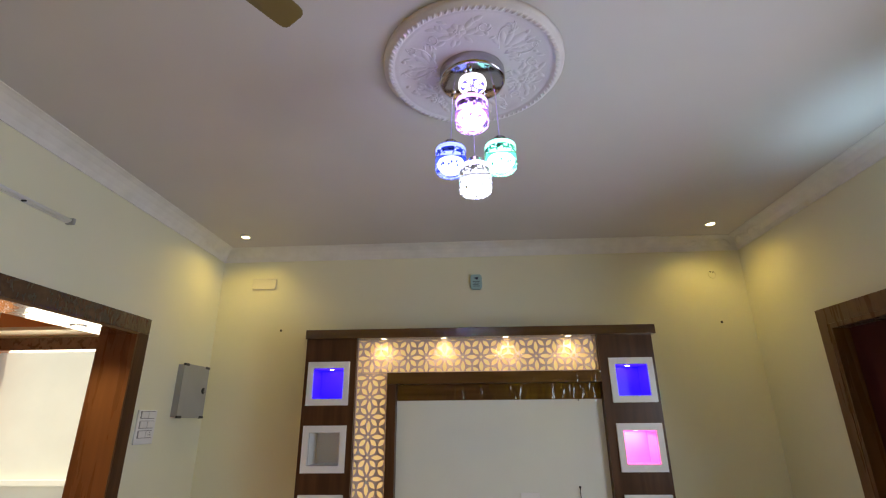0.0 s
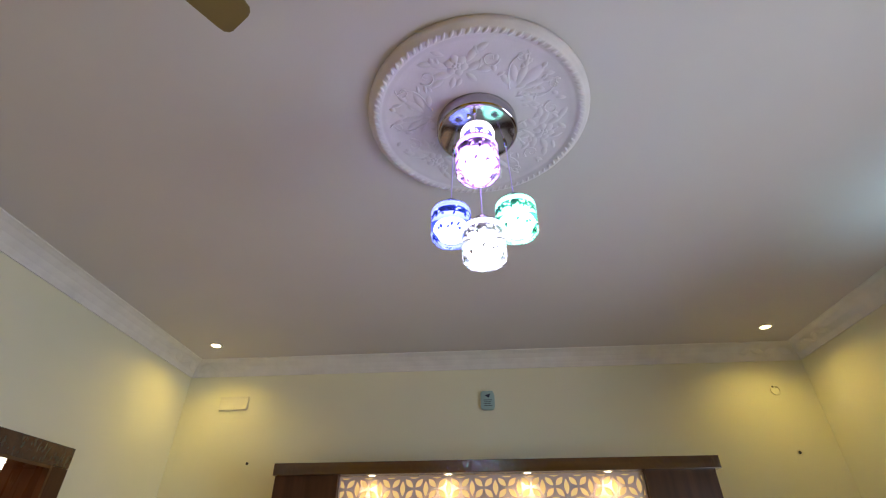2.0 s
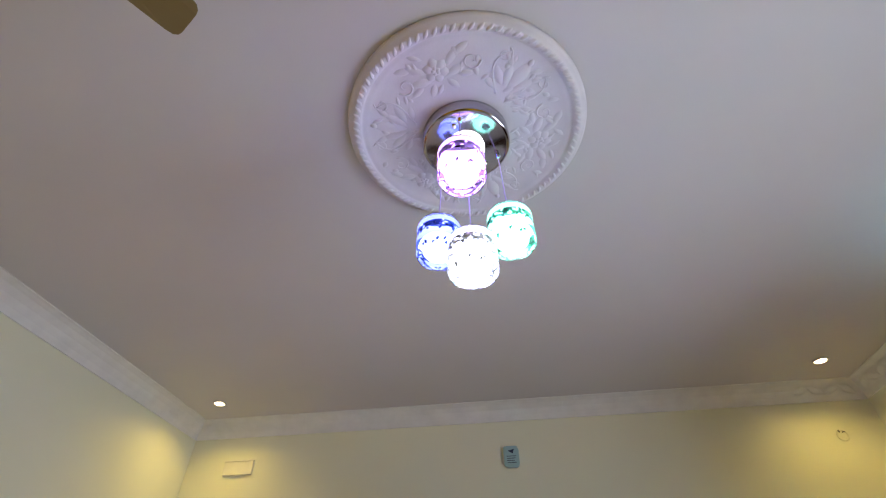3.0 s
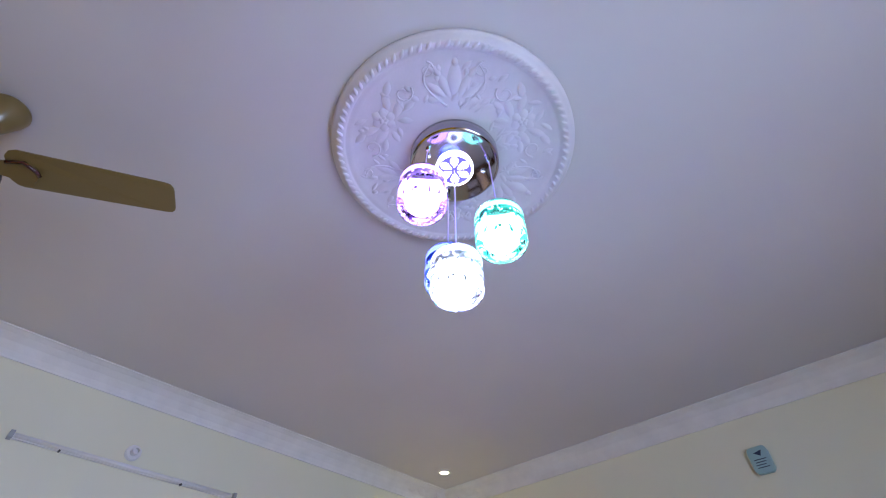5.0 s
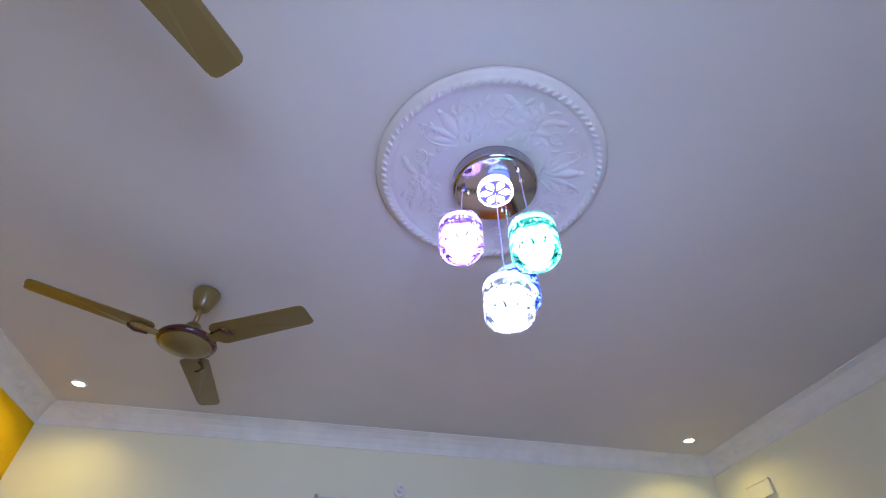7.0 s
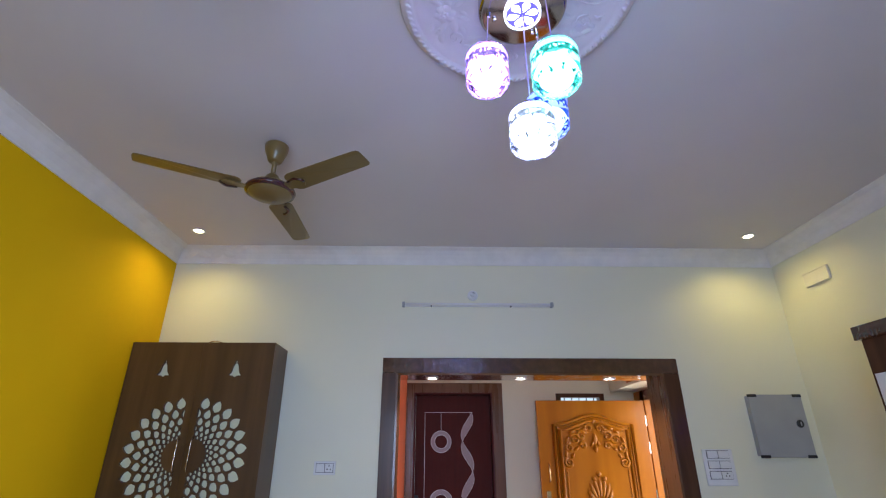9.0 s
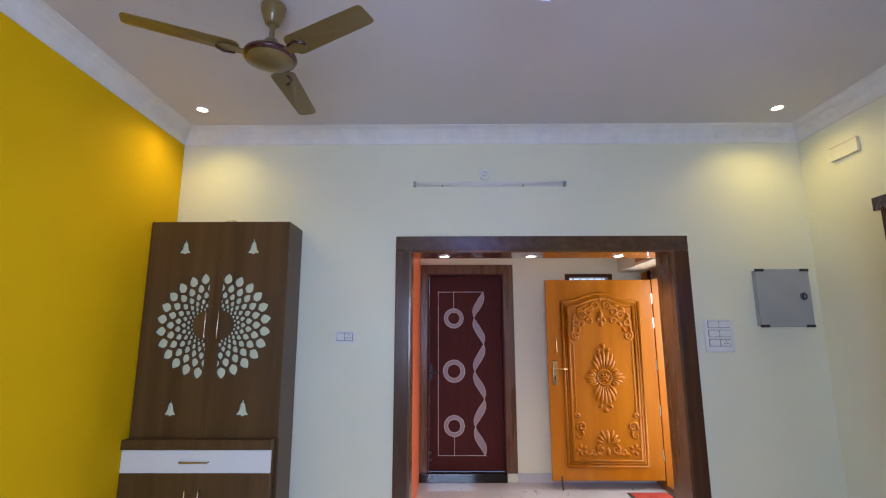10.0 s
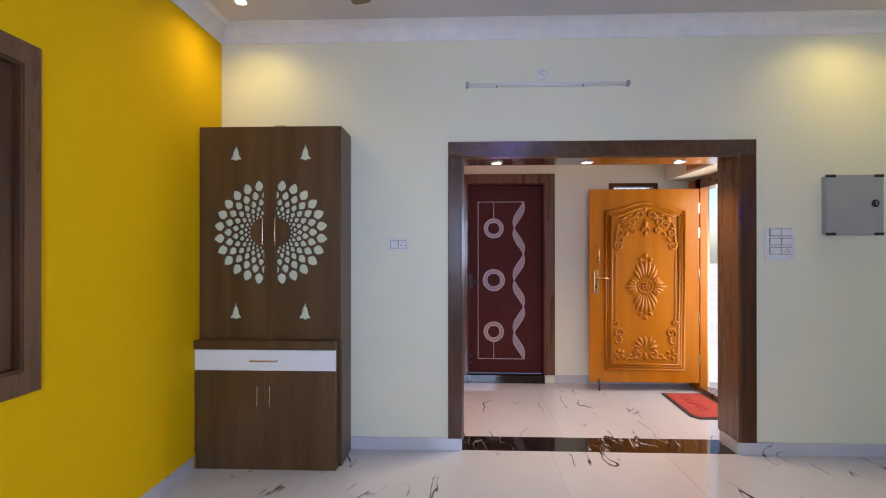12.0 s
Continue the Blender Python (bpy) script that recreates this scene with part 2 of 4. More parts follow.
def lathe(profile, at=(0, 0, 0), seg=32, bm=None, axis="z"):
    """A turned solid from (radius, height) pairs."""
    own = bmesh.new()
    rings = []
    for r, h in profile:
        if r < 1e-6:
            rings.append([own.verts.new((0, 0, h))])
        else:
            rings.append([own.verts.new((r * math.cos(2 * math.pi * i / seg), r * math.sin(2 * math.pi * i / seg), h)) for i in range(seg)])
    for a, b in zip(rings, rings[1:]):
        for i in range(seg):
            k = (i + 1) % seg
            if len(a) == 1 and len(b) == 1:
                continue
            if len(a) == 1:
                own.faces.new((a[0], b[i], b[k]))
            elif len(b) == 1:
                own.faces.new((a[i], a[k], b[0]))
            else:
                own.faces.new((a[i], a[k], b[k], b[i]))
    if axis == "x":
        bmesh.ops.transform(own, matrix=Matrix.Rotation(radians(90), 4, "Y"), verts=own.verts)
    if axis == "y":
        bmesh.ops.transform(own, matrix=Matrix.Rotation(radians(-90), 4, "X"), verts=own.verts)
    bmesh.ops.translate(own, vec=at, verts=own.verts)
    return add(own, bm)


def tube(points, r, bm=None, seg=8, taper=None):
    """A round bar along points; taper: radius factor at each point."""
    own = bmesh.new()
    pts = [Vector(p) for p in points]
    rings = []
    up = Vector((0.13, 0.27, 0.95))
    for i, p in enumerate(pts):
        d = (pts[min(i + 1, len(pts) - 1)] - pts[max(i - 1, 0)]).normalized()
        s = d.cross(up)
        if s.length < 0.05:
            s = d.cross(Vector((1, 0, 0)))
        s.normalize()
        w = s.cross(d).normalized()
        k = r * (taper(i / (len(pts) - 1)) if taper else 1)
        rings.append([own.verts.new(p + k * (math.cos(2 * math.pi * j / seg) * s + math.sin(2 * math.pi * j / seg) * w)) for j in range(seg)])
    for a, b in zip(rings, rings[1:]):
        for j in range(seg):
            own.faces.new((a[j], a[(j + 1) % seg], b[(j + 1) % seg], b[j]))
    own.faces.new(rings[0][::-1])
    own.faces.new(rings[-1])
    return add(own, bm)


def plate(outer, holes, depth, place, bm=None):
    """A board of that depth with holes right through it. outer, holes: lists of (u, v); place(u, v, d) gives the point in the room."""
    coords, faces, edges = [], [], []
    for loop in (outer, *holes):
        if sum(p[0] * q[1] - q[0] * p[1] for p, q in zip(loop, loop[1:] + loop[:1])) < 0:
            loop = loop[::-1]
        a = len(coords)
        coords += [Vector(p) for p in loop]
        faces.append(list(range(a, len(coords))))
        edges += [(a + i, a + (i + 1) % len(loop)) for i in range(len(loop))]
    vs, es, fs, ov, oe, of = geometry.delaunay_2d_cdt(coords, edges, faces, 0, 1e-6)
    own = bmesh.new()
    front = [own.verts.new(place(v.x, v.y, 0)) for v in vs]
    back = [own.verts.new(place(v.x, v.y, depth)) for v in vs]
    count = {}
    for f, src in zip(fs, of):
        if list(src) != [0]:
            continue
        own.faces.new([front[i] for i in f])
        own.faces.new([back[i] for i in reversed(f)])
        for i in range(len(f)):
            a, b = f[i], f[(i + 1) % len(f)]
            k = (min(a, b), max(a, b))
            count[k] = count.get(k, 0) + 1
    for (a, b), c in count.items():
        if c == 1:
            own.faces.new((front[a], front[b], back[b], back[a]))
    loose = [v for v in own.verts if not v.link_faces]
    bmesh.ops.delete(own, geom=loose, context="VERTS")
    return add(own, bm)


def prism(loop, depth, place, bm=None):
    own = bmesh.new()
    a = [own.verts.new(place(u, v, 0)) for u, v in loop]
    b = [own.verts.new(place(u, v, depth)) for u, v in loop]
    own.faces.new(a)
    own.faces.new(b[::-1])
    for i in range(len(loop)):
        k = (i + 1) % len(loop)
        own.faces.new((a[i], a[k], b[k], b[i]))
    return add(own, bm)


def petal_loop(cx, cy, ang, length, width, n=7, sharp=1.0, fat=0.5):
    """An eye-shaped leaf, its long axis at ang radians."""
    pts = []
    for side in (1, -1):
        for i in range(n):
            s = i / n if side == 1 else 1 - i / n
            w = width / 2 * math.sin(math.pi * s ** (math.log(0.5) / math.log(fat))) ** sharp
            u, v = (s - 0.5) * length, side * w
            pts.append((cx + u * math.cos(ang) - v * math.sin(ang), cy + u * math.sin(ang) + v * math.cos(ang)))
    return pts


def lobe(centre, ang, length, width, height, place, bm, n=10, fat=0.5):
    """A raised leaf on a face: a low dome with a pointed oval outline."""
    loop = petal_loop(*centre, ang, length, width, n // 2, 0.8, fat)
    own = bmesh.new()
    rim = [own.verts.new(place(u, v, 0)) for u, v in loop]
    mid = [own.verts.new(place(centre[0] + (u - centre[0]) * 0.62, centre[1] + (v - centre[1]) * 0.62, -height * 0.8)) for u, v in loop]
    top = own.verts.new(place(*centre, -height))
    k = len(loop)
    for i in range(k):
        own.faces.new((rim[i], rim[(i + 1) % k], mid[(i + 1) % k], mid[i]))
        own.faces.new((mid[i], mid[(i + 1) % k], top))
    return add(own, bm)


def spiral(cx, cy, r, start, turns, n=22, sign=1):
    """A scroll that winds into its centre from the angle start."""
    return [(cx + r * (1 - 0.82 * i / n) * math.cos(start + sign * turns * 2 * math.pi * i / n),
             cy + r * (1 - 0.82 * i / n) * math.sin(start + sign * turns * 2 * math.pi * i / n)) for i in range(n + 1)]


# ---------------------------------------------------------------- the hall's shell
T = 0.245
OPY, OPZ = (1.475, 3.43), 2.113
EDY, EDZ = (2.62, 3.6), 2.112


def wall_y(y0, y1, x0, x1, z0, z1, gaps, material, name, label):
    """A wall that runs along x, with gaps (x0, x1, z0, z1)."""
    outer = [(x0, z0), (x1, z0), (x1, z1), (x0, z1)]
    holes = [[(a, c), (b, c), (b, d), (a, d)] for a, b, c, d in gaps]
    return structure(name, plate(outer, holes, y1 - y0, lambda u, v, d: (u, y0 + d, v)), material, label, "wall")


def wall_x(x0, x1, y0, y1, z0, z1, gaps, material, name, label):
    outer = [(y0, z0), (y1, z0), (y1, z1), (y0, z1)]
    holes = [[(a, c), (b, c), (b, d), (a, d)] for a, b, c, d in gaps]
    return structure(name, plate(outer, holes, x1 - x0, lambda u, v, d: (x0 + d, u, v)), material, label, "wall")


FX, FY0, FY1, FZ = -4.02, 1.46, 3.92, 2.75
WT = 3.3
wall_y(Y1, Y1 + 0.2, X0 - T, X1 + 0.2, -0.1, WT, [], CREAM, "wall_north", "pale cream painted wall behind the television unit")
wall_y(Y0 - 0.2, Y0, X0 - T, X1 + 0.2, -0.1, WT, [(-0.61, 0.5, 0.96, 2.187)], YELLOW, "wall_south", "bright yellow painted accent wall")
wall_x(X1, X1 + 0.2, Y0, Y1, -0.1, WT, [(EDY[0], EDY[1], -0.05, EDZ), (*WIN_Y, *WIN_Z)], CREAM, "wall_east", "pale cream painted wall with a door and a window")
wall_x(X0 - T, X0, Y0, Y1, -0.1, WT, [(OPY[0], OPY[1], -0.05, OPZ)], CREAM, "wall_west", "pale cream painted wall with a wide framed opening")
structure("ceiling", box(X0 - T, X1 + 0.2, Y0 - 0.2, Y1 + 0.2, ZC, ZC + 0.15), CEIL, "flat white painted ceiling", "ceiling")

# foyer
wall_x(FX - 0.2, FX, FY0 - 0.2, FY1 + 0.2, -0.1, WT, [(1.54, 2.375, -0.05, 2.17), (3.08, 3.57, 1.72, 2.14)], CREAM, "wall_foyer_west", "pale cream foyer wall with an inner door")
wall_y(FY0 - 0.2, FY0, FX, X0 - T, -0.1, WT, [], ORANGE, "wall_foyer_south", "orange painted foyer wall")
MDX = (-3.99, -2.74)
wall_y(FY1, FY1 + 0.2, FX, X0 - T, -0.1, WT, [(MDX[0], MDX[1], -0.05, 2.17)], CREAM, "wall_foyer_north", "pale cream foyer wall with the main entrance")
structure("ceiling_foyer", box(FX - 0.2, X0 - T, FY0 - 0.2, FY1 + 0.2, FZ, FZ + 0.15), CEIL, "flat white foyer ceiling", "ceiling")

structure("beam_foyer", box(FX, X0 - T, FY1 - 0.26, FY1, 2.185, FZ), CREAM, "cream plastered beam over the entrance", "beam")
# Thin orange panel before the cream beam, from x -3.5 to the hall wall.
structure("beam_face", box(-3.5, X0 - T, FY1 - 0.268, FY1 - 0.264, 2.21, FZ), mat("amber_panel", (0.52, 0.21, 0.06), 0.5), "thin orange panel on the face of the entrance beam", "trim")

# cornice: a cove that runs round the hall
prof = [(0.0, -0.115), (0.009, -0.115), (0.012, -0.104), (0.022, -0.08), (0.045, -0.046), (0.075, -0.02), (0.1, -0.008), (0.112, -0.005), (0.114, 0.004)]
bm = bmesh.new()
loops = [[bm.verts.new((x, y, ZC + z)) for x, y in ((X0 + d, Y0 + d), (X1 - d, Y0 + d), (X1 - d, Y1 - d), (X0 + d, Y1 - d))] for d, z in prof]
for a, b in zip(loops, loops[1:]):
    for i in range(4):
        bm.faces.new((a[i], a[(i + 1) % 4], b[(i + 1) % 4], b[i]))
for cx, cy, sx, sy in ((X0, Y0, 1, 1), (X1, Y0, -1, 1), (X1, Y1, -1, -1), (X0, Y1, 1, -1)):
    for along in (0, 1):
        for i, (s, length, tilt) in enumerate(((0.13, 0.15, 0.5), (0.23, 0.14, -0.4), (0.33, 0.13, 0.35), (0.42, 0.10, -0.3))):
            def on_cove(u, v, d, along=along):
                w, h = 0.055 + v * 0.75 - d * 0.7, -0.055 + v * 0.75 + d * 0.7
                return (cx + sx * (u if along == 0 else w), cy + sy * (w if along == 0 else u), ZC + h)
            lobe((s, 0.0), tilt, length, 0.05, 0.007 if sx < 0 and sy < 0 else 0.0025, on_cove, bm)
structure("cornice", bm, GYPSUM, "white moulded gypsum cornice with leaf corners", "trim", smooth=False)

# skirting
def skirting(name, x0, x1, y0, y1):
    structure(name, box(x0, x1, y0, y1, 0, 0.09, 0.003), FLOORM, "pale veined marble skirting", "baseboard")


S = 0.012
skirting("baseboard_west_south", X0, X0 + S, Y0 + S, 1.473)
skirting("baseboard_west_north", X0, X0 + S, 3.432, Y1 - S)
skirting("baseboard_north", X0, X1, Y1 - S, Y1)
skirting("baseboard_south", -1.855, X1, Y0, Y0 + S)
skirting("baseboard_east", X1 - S, X1, Y0 + S, EDY[0] - 0.1)
skirting("baseboard_foyer_west", FX, FX + S, 2.487, FY1 - S)
skirting("baseboard_foyer_jamb", X0 - T + 0.01, X0 - 0.004, 3.416, 3.43)

# ---------------------------------------------------------------- framed opening to the foyer
def thing_s(name, at, label, category):
    ob = thing(name, at, label, category)
    ob["kind"] = "structure"
    return ob


op = thing_s("opening_trim", (X0, 2.44, 0.1), "dark polished wood surround of a wide opening with soffit lights", "trim")
F = 0.022
part("architrave_head", box(X0, X0 + F, 1.376, 3.54, OPZ, 2.221, 0.004), DARKWOOD_H, op)
part("architrave_side", box(X0, X0 + F, 1.376, 1.475, 0.09, OPZ - 0.001, 0.004), DARKWOOD, op)
part("architrave_side", box(X0, X0 + F, 3.43, 3.54, 0.09, OPZ - 0.001, 0.004), DARKWOOD, op)
part("jamb_lining", box(X0 - T - 0.01, X0 + F - 0.003, 3.415, 3.431, 0.091, OPZ), JAMBWOOD, op, "brown veneered jamb")
part("jamb_lining", box(X0 - T - 0.01, X0 + F - 0.003, 1.474, 1.49, 0.09, OPZ), JAMBWOOD, op, "brown veneered jamb")
part("soffit_lining", box(X0 - T - 0.01, X0 + F - 0.003, 1.49, 3.415, OPZ - 0.016, OPZ), SOFFITWOOD, op, "brown veneered soffit")


def downlight(at, r=0.036, led=WARM_LED, power=0.0, colour=(1, 0.76, 0.27), spread=120, group="ceiling downlights", label="small round recessed ceiling downlight, lit warm"):
    x, y, z = at
    ob = thing("downlight", at, label, "downlight", group)
    part("rim", lathe([(r * 0.72, -0.001), (r * 0.78, -0.006), (r, -0.005), (r * 1.06, 0.0), (r * 0.72, 0.001)], at, 28), PLASTIC, ob, smooth=True)
    part("diffuser", lathe([(0, -0.003), (r * 0.74, -0.0035), (r * 0.74, 0.0), (0, 0.0)], at, 28), led, ob, "glowing lamp face")
    if power:
        d = lamp("downlight_beam", "SPOT", look((x, y, z - 0.012), (x, y, 0)), power, colour)
        d.spot_size, d.spot_blend, d.shadow_soft_size = radians(spread), 0.9, r * 0.7
    return ob


for x, y in ((-1.868, 4.085), (2.165, 4.078), (-1.85, 0.03), (2.177, 0.045)):
    downlight((x, y, ZC - 0.002), 0.045, WARM_LED, 21, (1, 0.78, 0.20), 150)
for y in (1.735, 2.405, 3.08):
    downlight((X0 - 0.14, y, OPZ - 0.018), 0.045, COOL_LED, 46, (1, 0.80, 0.52), 130, "opening downlights", "small round lit downlight in the opening's soffit")

# ---------------------------------------------------------------- floors
SUB = mat("grey_tile_bed", (0.5, 0.49, 0.48), 0.8)
structure("ground", box(-60, 60, -60, 60, -0.32, -0.22), GROUND, "pale paved ground outside", "ground")
floor = structure("floor", box(FX - 0.2, X1 + 0.2, Y0 - 0.2, Y1 + 0.2, -0.2, -0.012), SUB, "polished white veined marble tiled floor", "floor")
structure("threshold_strip", box(X0 - T - 0.02, X0 - 0.005, OPY[0], OPY[1], -0.012, 0.001), BLACKM, "black veined marble threshold strip", "trim")

# ---------------------------------------------------------------- television unit
def tv_unit():
    tv = thing("television_unit", (0.12, Y1 - 0.2, 0), "dark polished wood television wall unit with lattice panel and lit niches", "wall unit")
    yf, yb = 4.10, Y1 - 0.003
    XL, XR = (-1.235, -0.82), (1.115, 1.54)
    ztop = 2.146
    part("top_beam", box(-1.238, 1.565, 4.06, yb, ztop, 2.22, 0.004), DARKWOOD_H, tv)
    for (a, b), c, lit in ((XL, -1.035, (NICHE_BLUE, None, None)), (XR, 1.348, (NICHE_BLUE, NICHE_PINK, None))):
        rows = ((1.63, 1.965), (1.147, 1.482), (0.664, 0.999))
        hs = 0.121
        holes = [[(c - hs, z0 + 0.05), (c + hs, z0 + 0.05), (c + hs, z1 - 0.05), (c - hs, z1 - 0.05)] for z0, z1 in rows]
        part("column", plate([(a, 0), (b, 0), (b, ztop), (a, ztop)], holes, yb - yf - 0.02, lambda u, v, d: (u, yf + d, v)), DARKWOOD, tv)
        for (z0, z1), led in zip(rows, lit):
            w = 0.168
            fr = part("niche_frame", plate([(c - w, z0), (c + w, z0), (c + w, z1), (c - w, z1)],
                      [[(c - hs, z0 + 0.05), (c + hs, z0 + 0.05), (c + hs, z1 - 0.05), (c - hs, z1 - 0.05)]], 0.018, lambda u, v, d: (u, yf - 0.018 + d, v)), WHITE, tv, "white square niche surround")
            e = 0.002
            m = bmesh.new()
            p0, p1, q0, q1, yy = c - hs + e, c + hs - e, z0 + 0.05 + e, z1 - 0.05 - e, yf + 0.2
            for quad in (((p0, yy, q0), (p1, yy, q0), (p1, yy, q1), (p0, yy, q1)), ((p0, yf, q0), (p1, yf, q0), (p1, yy, q0), (p0, yy, q0)),
                         ((p0, yf, q1), (p1, yf, q1), (p1, yy, q1), (p0, yy, q1)), ((p0, yf, q0), (p0, yy, q0), (p0, yy, q1), (p0, yf, q1)), ((p1, yf, q0), (p1, yy, q0), (p1, yy, q1), (p1, yf, q1))):
                m.faces.new([m.verts.new(v) for v in quad])
            # Lit niches take a lining tinted by their light; unlit ones stay white.
            part("niche_lining", m, {NICHE_BLUE: BLUELIT, NICHE_PINK: PINKLIT}.get(led, WHITE), fr)
            if led:
                part("led_spot", lathe([(0, -0.004), (0.014, -0.004), (0.016, 0), (0, 0)], (c, yf + 0.09, q1 - 0.001), 16), COOL_LED, fr)
                part("led_strip", box(p0 + 0.004, p1 - 0.004, yf + 0.012, yf + 0.022, q1 - 0.006, q1 - 0.001), led, fr, "glowing coloured light strip")
                d = lamp("niche_glow", "AREA", look((c, yf + 0.1, q1 - 0.015), (c, yf + 0.12, q0)), 2.2, (0.03, 0.0, 1.0) if led is NICHE_BLUE else (1.0, 0.24, 0.66))
                d.size = 0.16
    # lattice with eight-petal flowers cut right through
    p = 0.148
    jy = 4.145

    def lattice(x0, x1, z0, z1, ox, oz):
        holes = []
        for i in range(-1, int((x1 - x0) / p) + 3):
            for j in range(-1, int((z1 - z0) / p) + 3):
                nx, nz = ox + i * p, oz + j * p
                cand = [[(nx + 0.011 * math.cos(k * 0.785), nz + 0.011 * math.sin(k * 0.785)) for k in range(8)],
                        petal_loop(nx + p / 2, nz, 0, p * 0.62, 0.034, 6), petal_loop(nx, nz + p / 2, math.pi / 2, p * 0.62, 0.034, 6)]
                for k in range(4):
                    a = math.pi / 4 + k * math.pi / 2
                    cand.append(petal_loop(nx + 0.06 * math.cos(a), nz + 0.06 * math.sin(a), a, 0.07, 0.034, 6))
                for loop in cand:
                    for axis, lim, up in ((0, x0 + 0.008, 1), (0, x1 - 0.008, -1), (1, z0 + 0.008, 1), (1, z1 - 0.008, -1)):
                        kept = []
                        for q, w in zip(loop, loop[1:] + loop[:1]):
                            dq, dw = up * (q[axis] - lim), up * (w[axis] - lim)
                            if dq >= 0:
                                kept.append(q)
                            if (dq > 0 and dw < 0) or (dq < 0 and dw > 0):
                                t = dq / (dq - dw)
                                kept.append((q[0] + t * (w[0] - q[0]), q[1] + t * (w[1] - q[1])))
                        loop = kept
                        if len(loop) < 3:
                            break
                    if len(loop) > 2 and abs(sum(q[0] * w[1] - w[0] * q[1] for q, w in zip(loop, loop[1:] + loop[:1]))) > 1.2e-4:
                        holes.append(loop)
        return plate([(x0, z0), (x1, z0), (x1, z1), (x0, z1)], holes, 0.012, lambda u, v, d: (u, jy + d, v))

    part("lattice_panel", lattice(-0.819, 1.114, 1.876, ztop - 0.002, -0.7, 1.995), JALI, tv, "mauve-white fretwork panel of petal flowers, lit from behind")
    part("lattice_panel", lattice(-0.819, -0.563, 0.3, 1.874, -0.708, 0.36), JALI, tv, "mauve-white fretwork panel of petal flowers, lit from behind")
    part("light_panel", box(-0.819, 1.114, jy + 0.03, jy + 0.035, 1.876, ztop - 0.002), BACKLIGHT, tv, "glowing warm back panel")
    part("light_panel", box(-0.819, -0.563, jy + 0.03, jy + 0.035, 0.3, 1.874), BACKLIGHT, tv, "glowing warm back panel")
    part("screen_frame_head", box(-0.562, 1.114, yf - 0.01, yb, 1.785, 1.874, 0.003), DARKWOOD_H, tv)
    part("screen_frame_side", box(-0.562, -0.49, yf - 0.01, yb, 0.3, 1.784, 0.003), DARKWOOD, tv)
    part("dark_gloss_strip", box(-0.489, 1.114, 4.165, yb, 1.662, 1.784), GLOSSWOOD, tv, "glossy dark wood band")
    part("screen_panel", box(-0.489, 1.114, 4.168, yb, 0.45, 1.661), TVPANEL, tv, "pale glossy back panel for a screen")
    part("base_shelf", box(-0.819, 1.114, yf - 0.1, yb, 0.2, 0.299, 0.004), DARKWOOD_H, tv)
    part("plug_hole", lathe([(0, -0.004), (0.008, -0.004), (0.009, 0.0), (0, 0.0)], (0.885, 4.166, 1.04), 12, axis="y"), BLACK, tv)
    part("plug_hole", lathe([(0, -0.004), (0.006, -0.004), (0.007, 0.0), (0, 0.0)], (0.935, 4.166, 1.655), 12, axis="y"), BLACK, tv)
    part("cable", tube([(0.885, 4.16, 1.04), (0.883, 4.155, 1.0), (0.887, 4.16, 0.94), (0.885, 4.162, 0.86)], 0.003), BLACK, tv, smooth=True)
    part("socket_plate", box(0.445, 0.585, 4.158, 4.167, 0.93, 1.005, 0.003), PLASTIC, tv)
    for x in (-0.598, -0.108, 0.389, 0.886):
        ob = downlight((x, 4.09, ztop - 0.001), 0.03, WARM_LED, 6.0, (1, 0.76, 0.42), 140, "unit downlights", "tiny round lit downlight under the unit's top beam")


tv_unit()

# ---------------------------------------------------------------- things on the north wall
def wall_cover():
    ob = thing("junction_box_cover", (-1.85, Y1, 2.72), "white rectangular plastic cover plate on the wall", "cover plate")
    part("cover", box(-1.925, -1.70, Y1 - 0.02, Y1 - 0.002, 2.682, 2.782, 0.004), COVER, ob)
    part("hinge_lip", box(-1.925, -1.70, Y1 - 0.025, Y1 - 0.0205, 2.774, 2.784, 0.001), COVER, ob)


def door_chime():
    ob = thing("wireless_chime", (0.15, Y1, 2.7), "pale teal plastic wireless door chime with dark print", "door chime")
    loop = [(0.123, 2.655), (0.137, 2.635), (0.213, 2.635), (0.227, 2.655), (0.227, 2.745), (0.215, 2.775), (0.135, 2.775), (0.123, 2.765)]
    m = prism(loop, 0.03, lambda u, v, d: (u, Y1 - 0.031 + d, v))
    bmesh.ops.bevel(m, geom=[e for e in m.edges if e.calc_length() > 0.0], offset=0.004, segments=2, affect="EDGES")
    part("case", m, TEAL, ob)
    m = prism([(0.153, 2.742), (0.197, 2.752), (0.185, 2.722)], 0.002, lambda u, v, d: (u, Y1 - 0.033 + d, v))
    part("emblem", m, NAVY, ob, "dark angular mark")
    for i in range(4):
        part("print_bar", box(0.143 + 0.004 * (i % 2), 0.207 - 0.006 * (i % 3), Y1 - 0.0325, Y1 - 0.031, 2.704 - i * 0.014, 2.708 - i * 0.014), NAVY, ob)


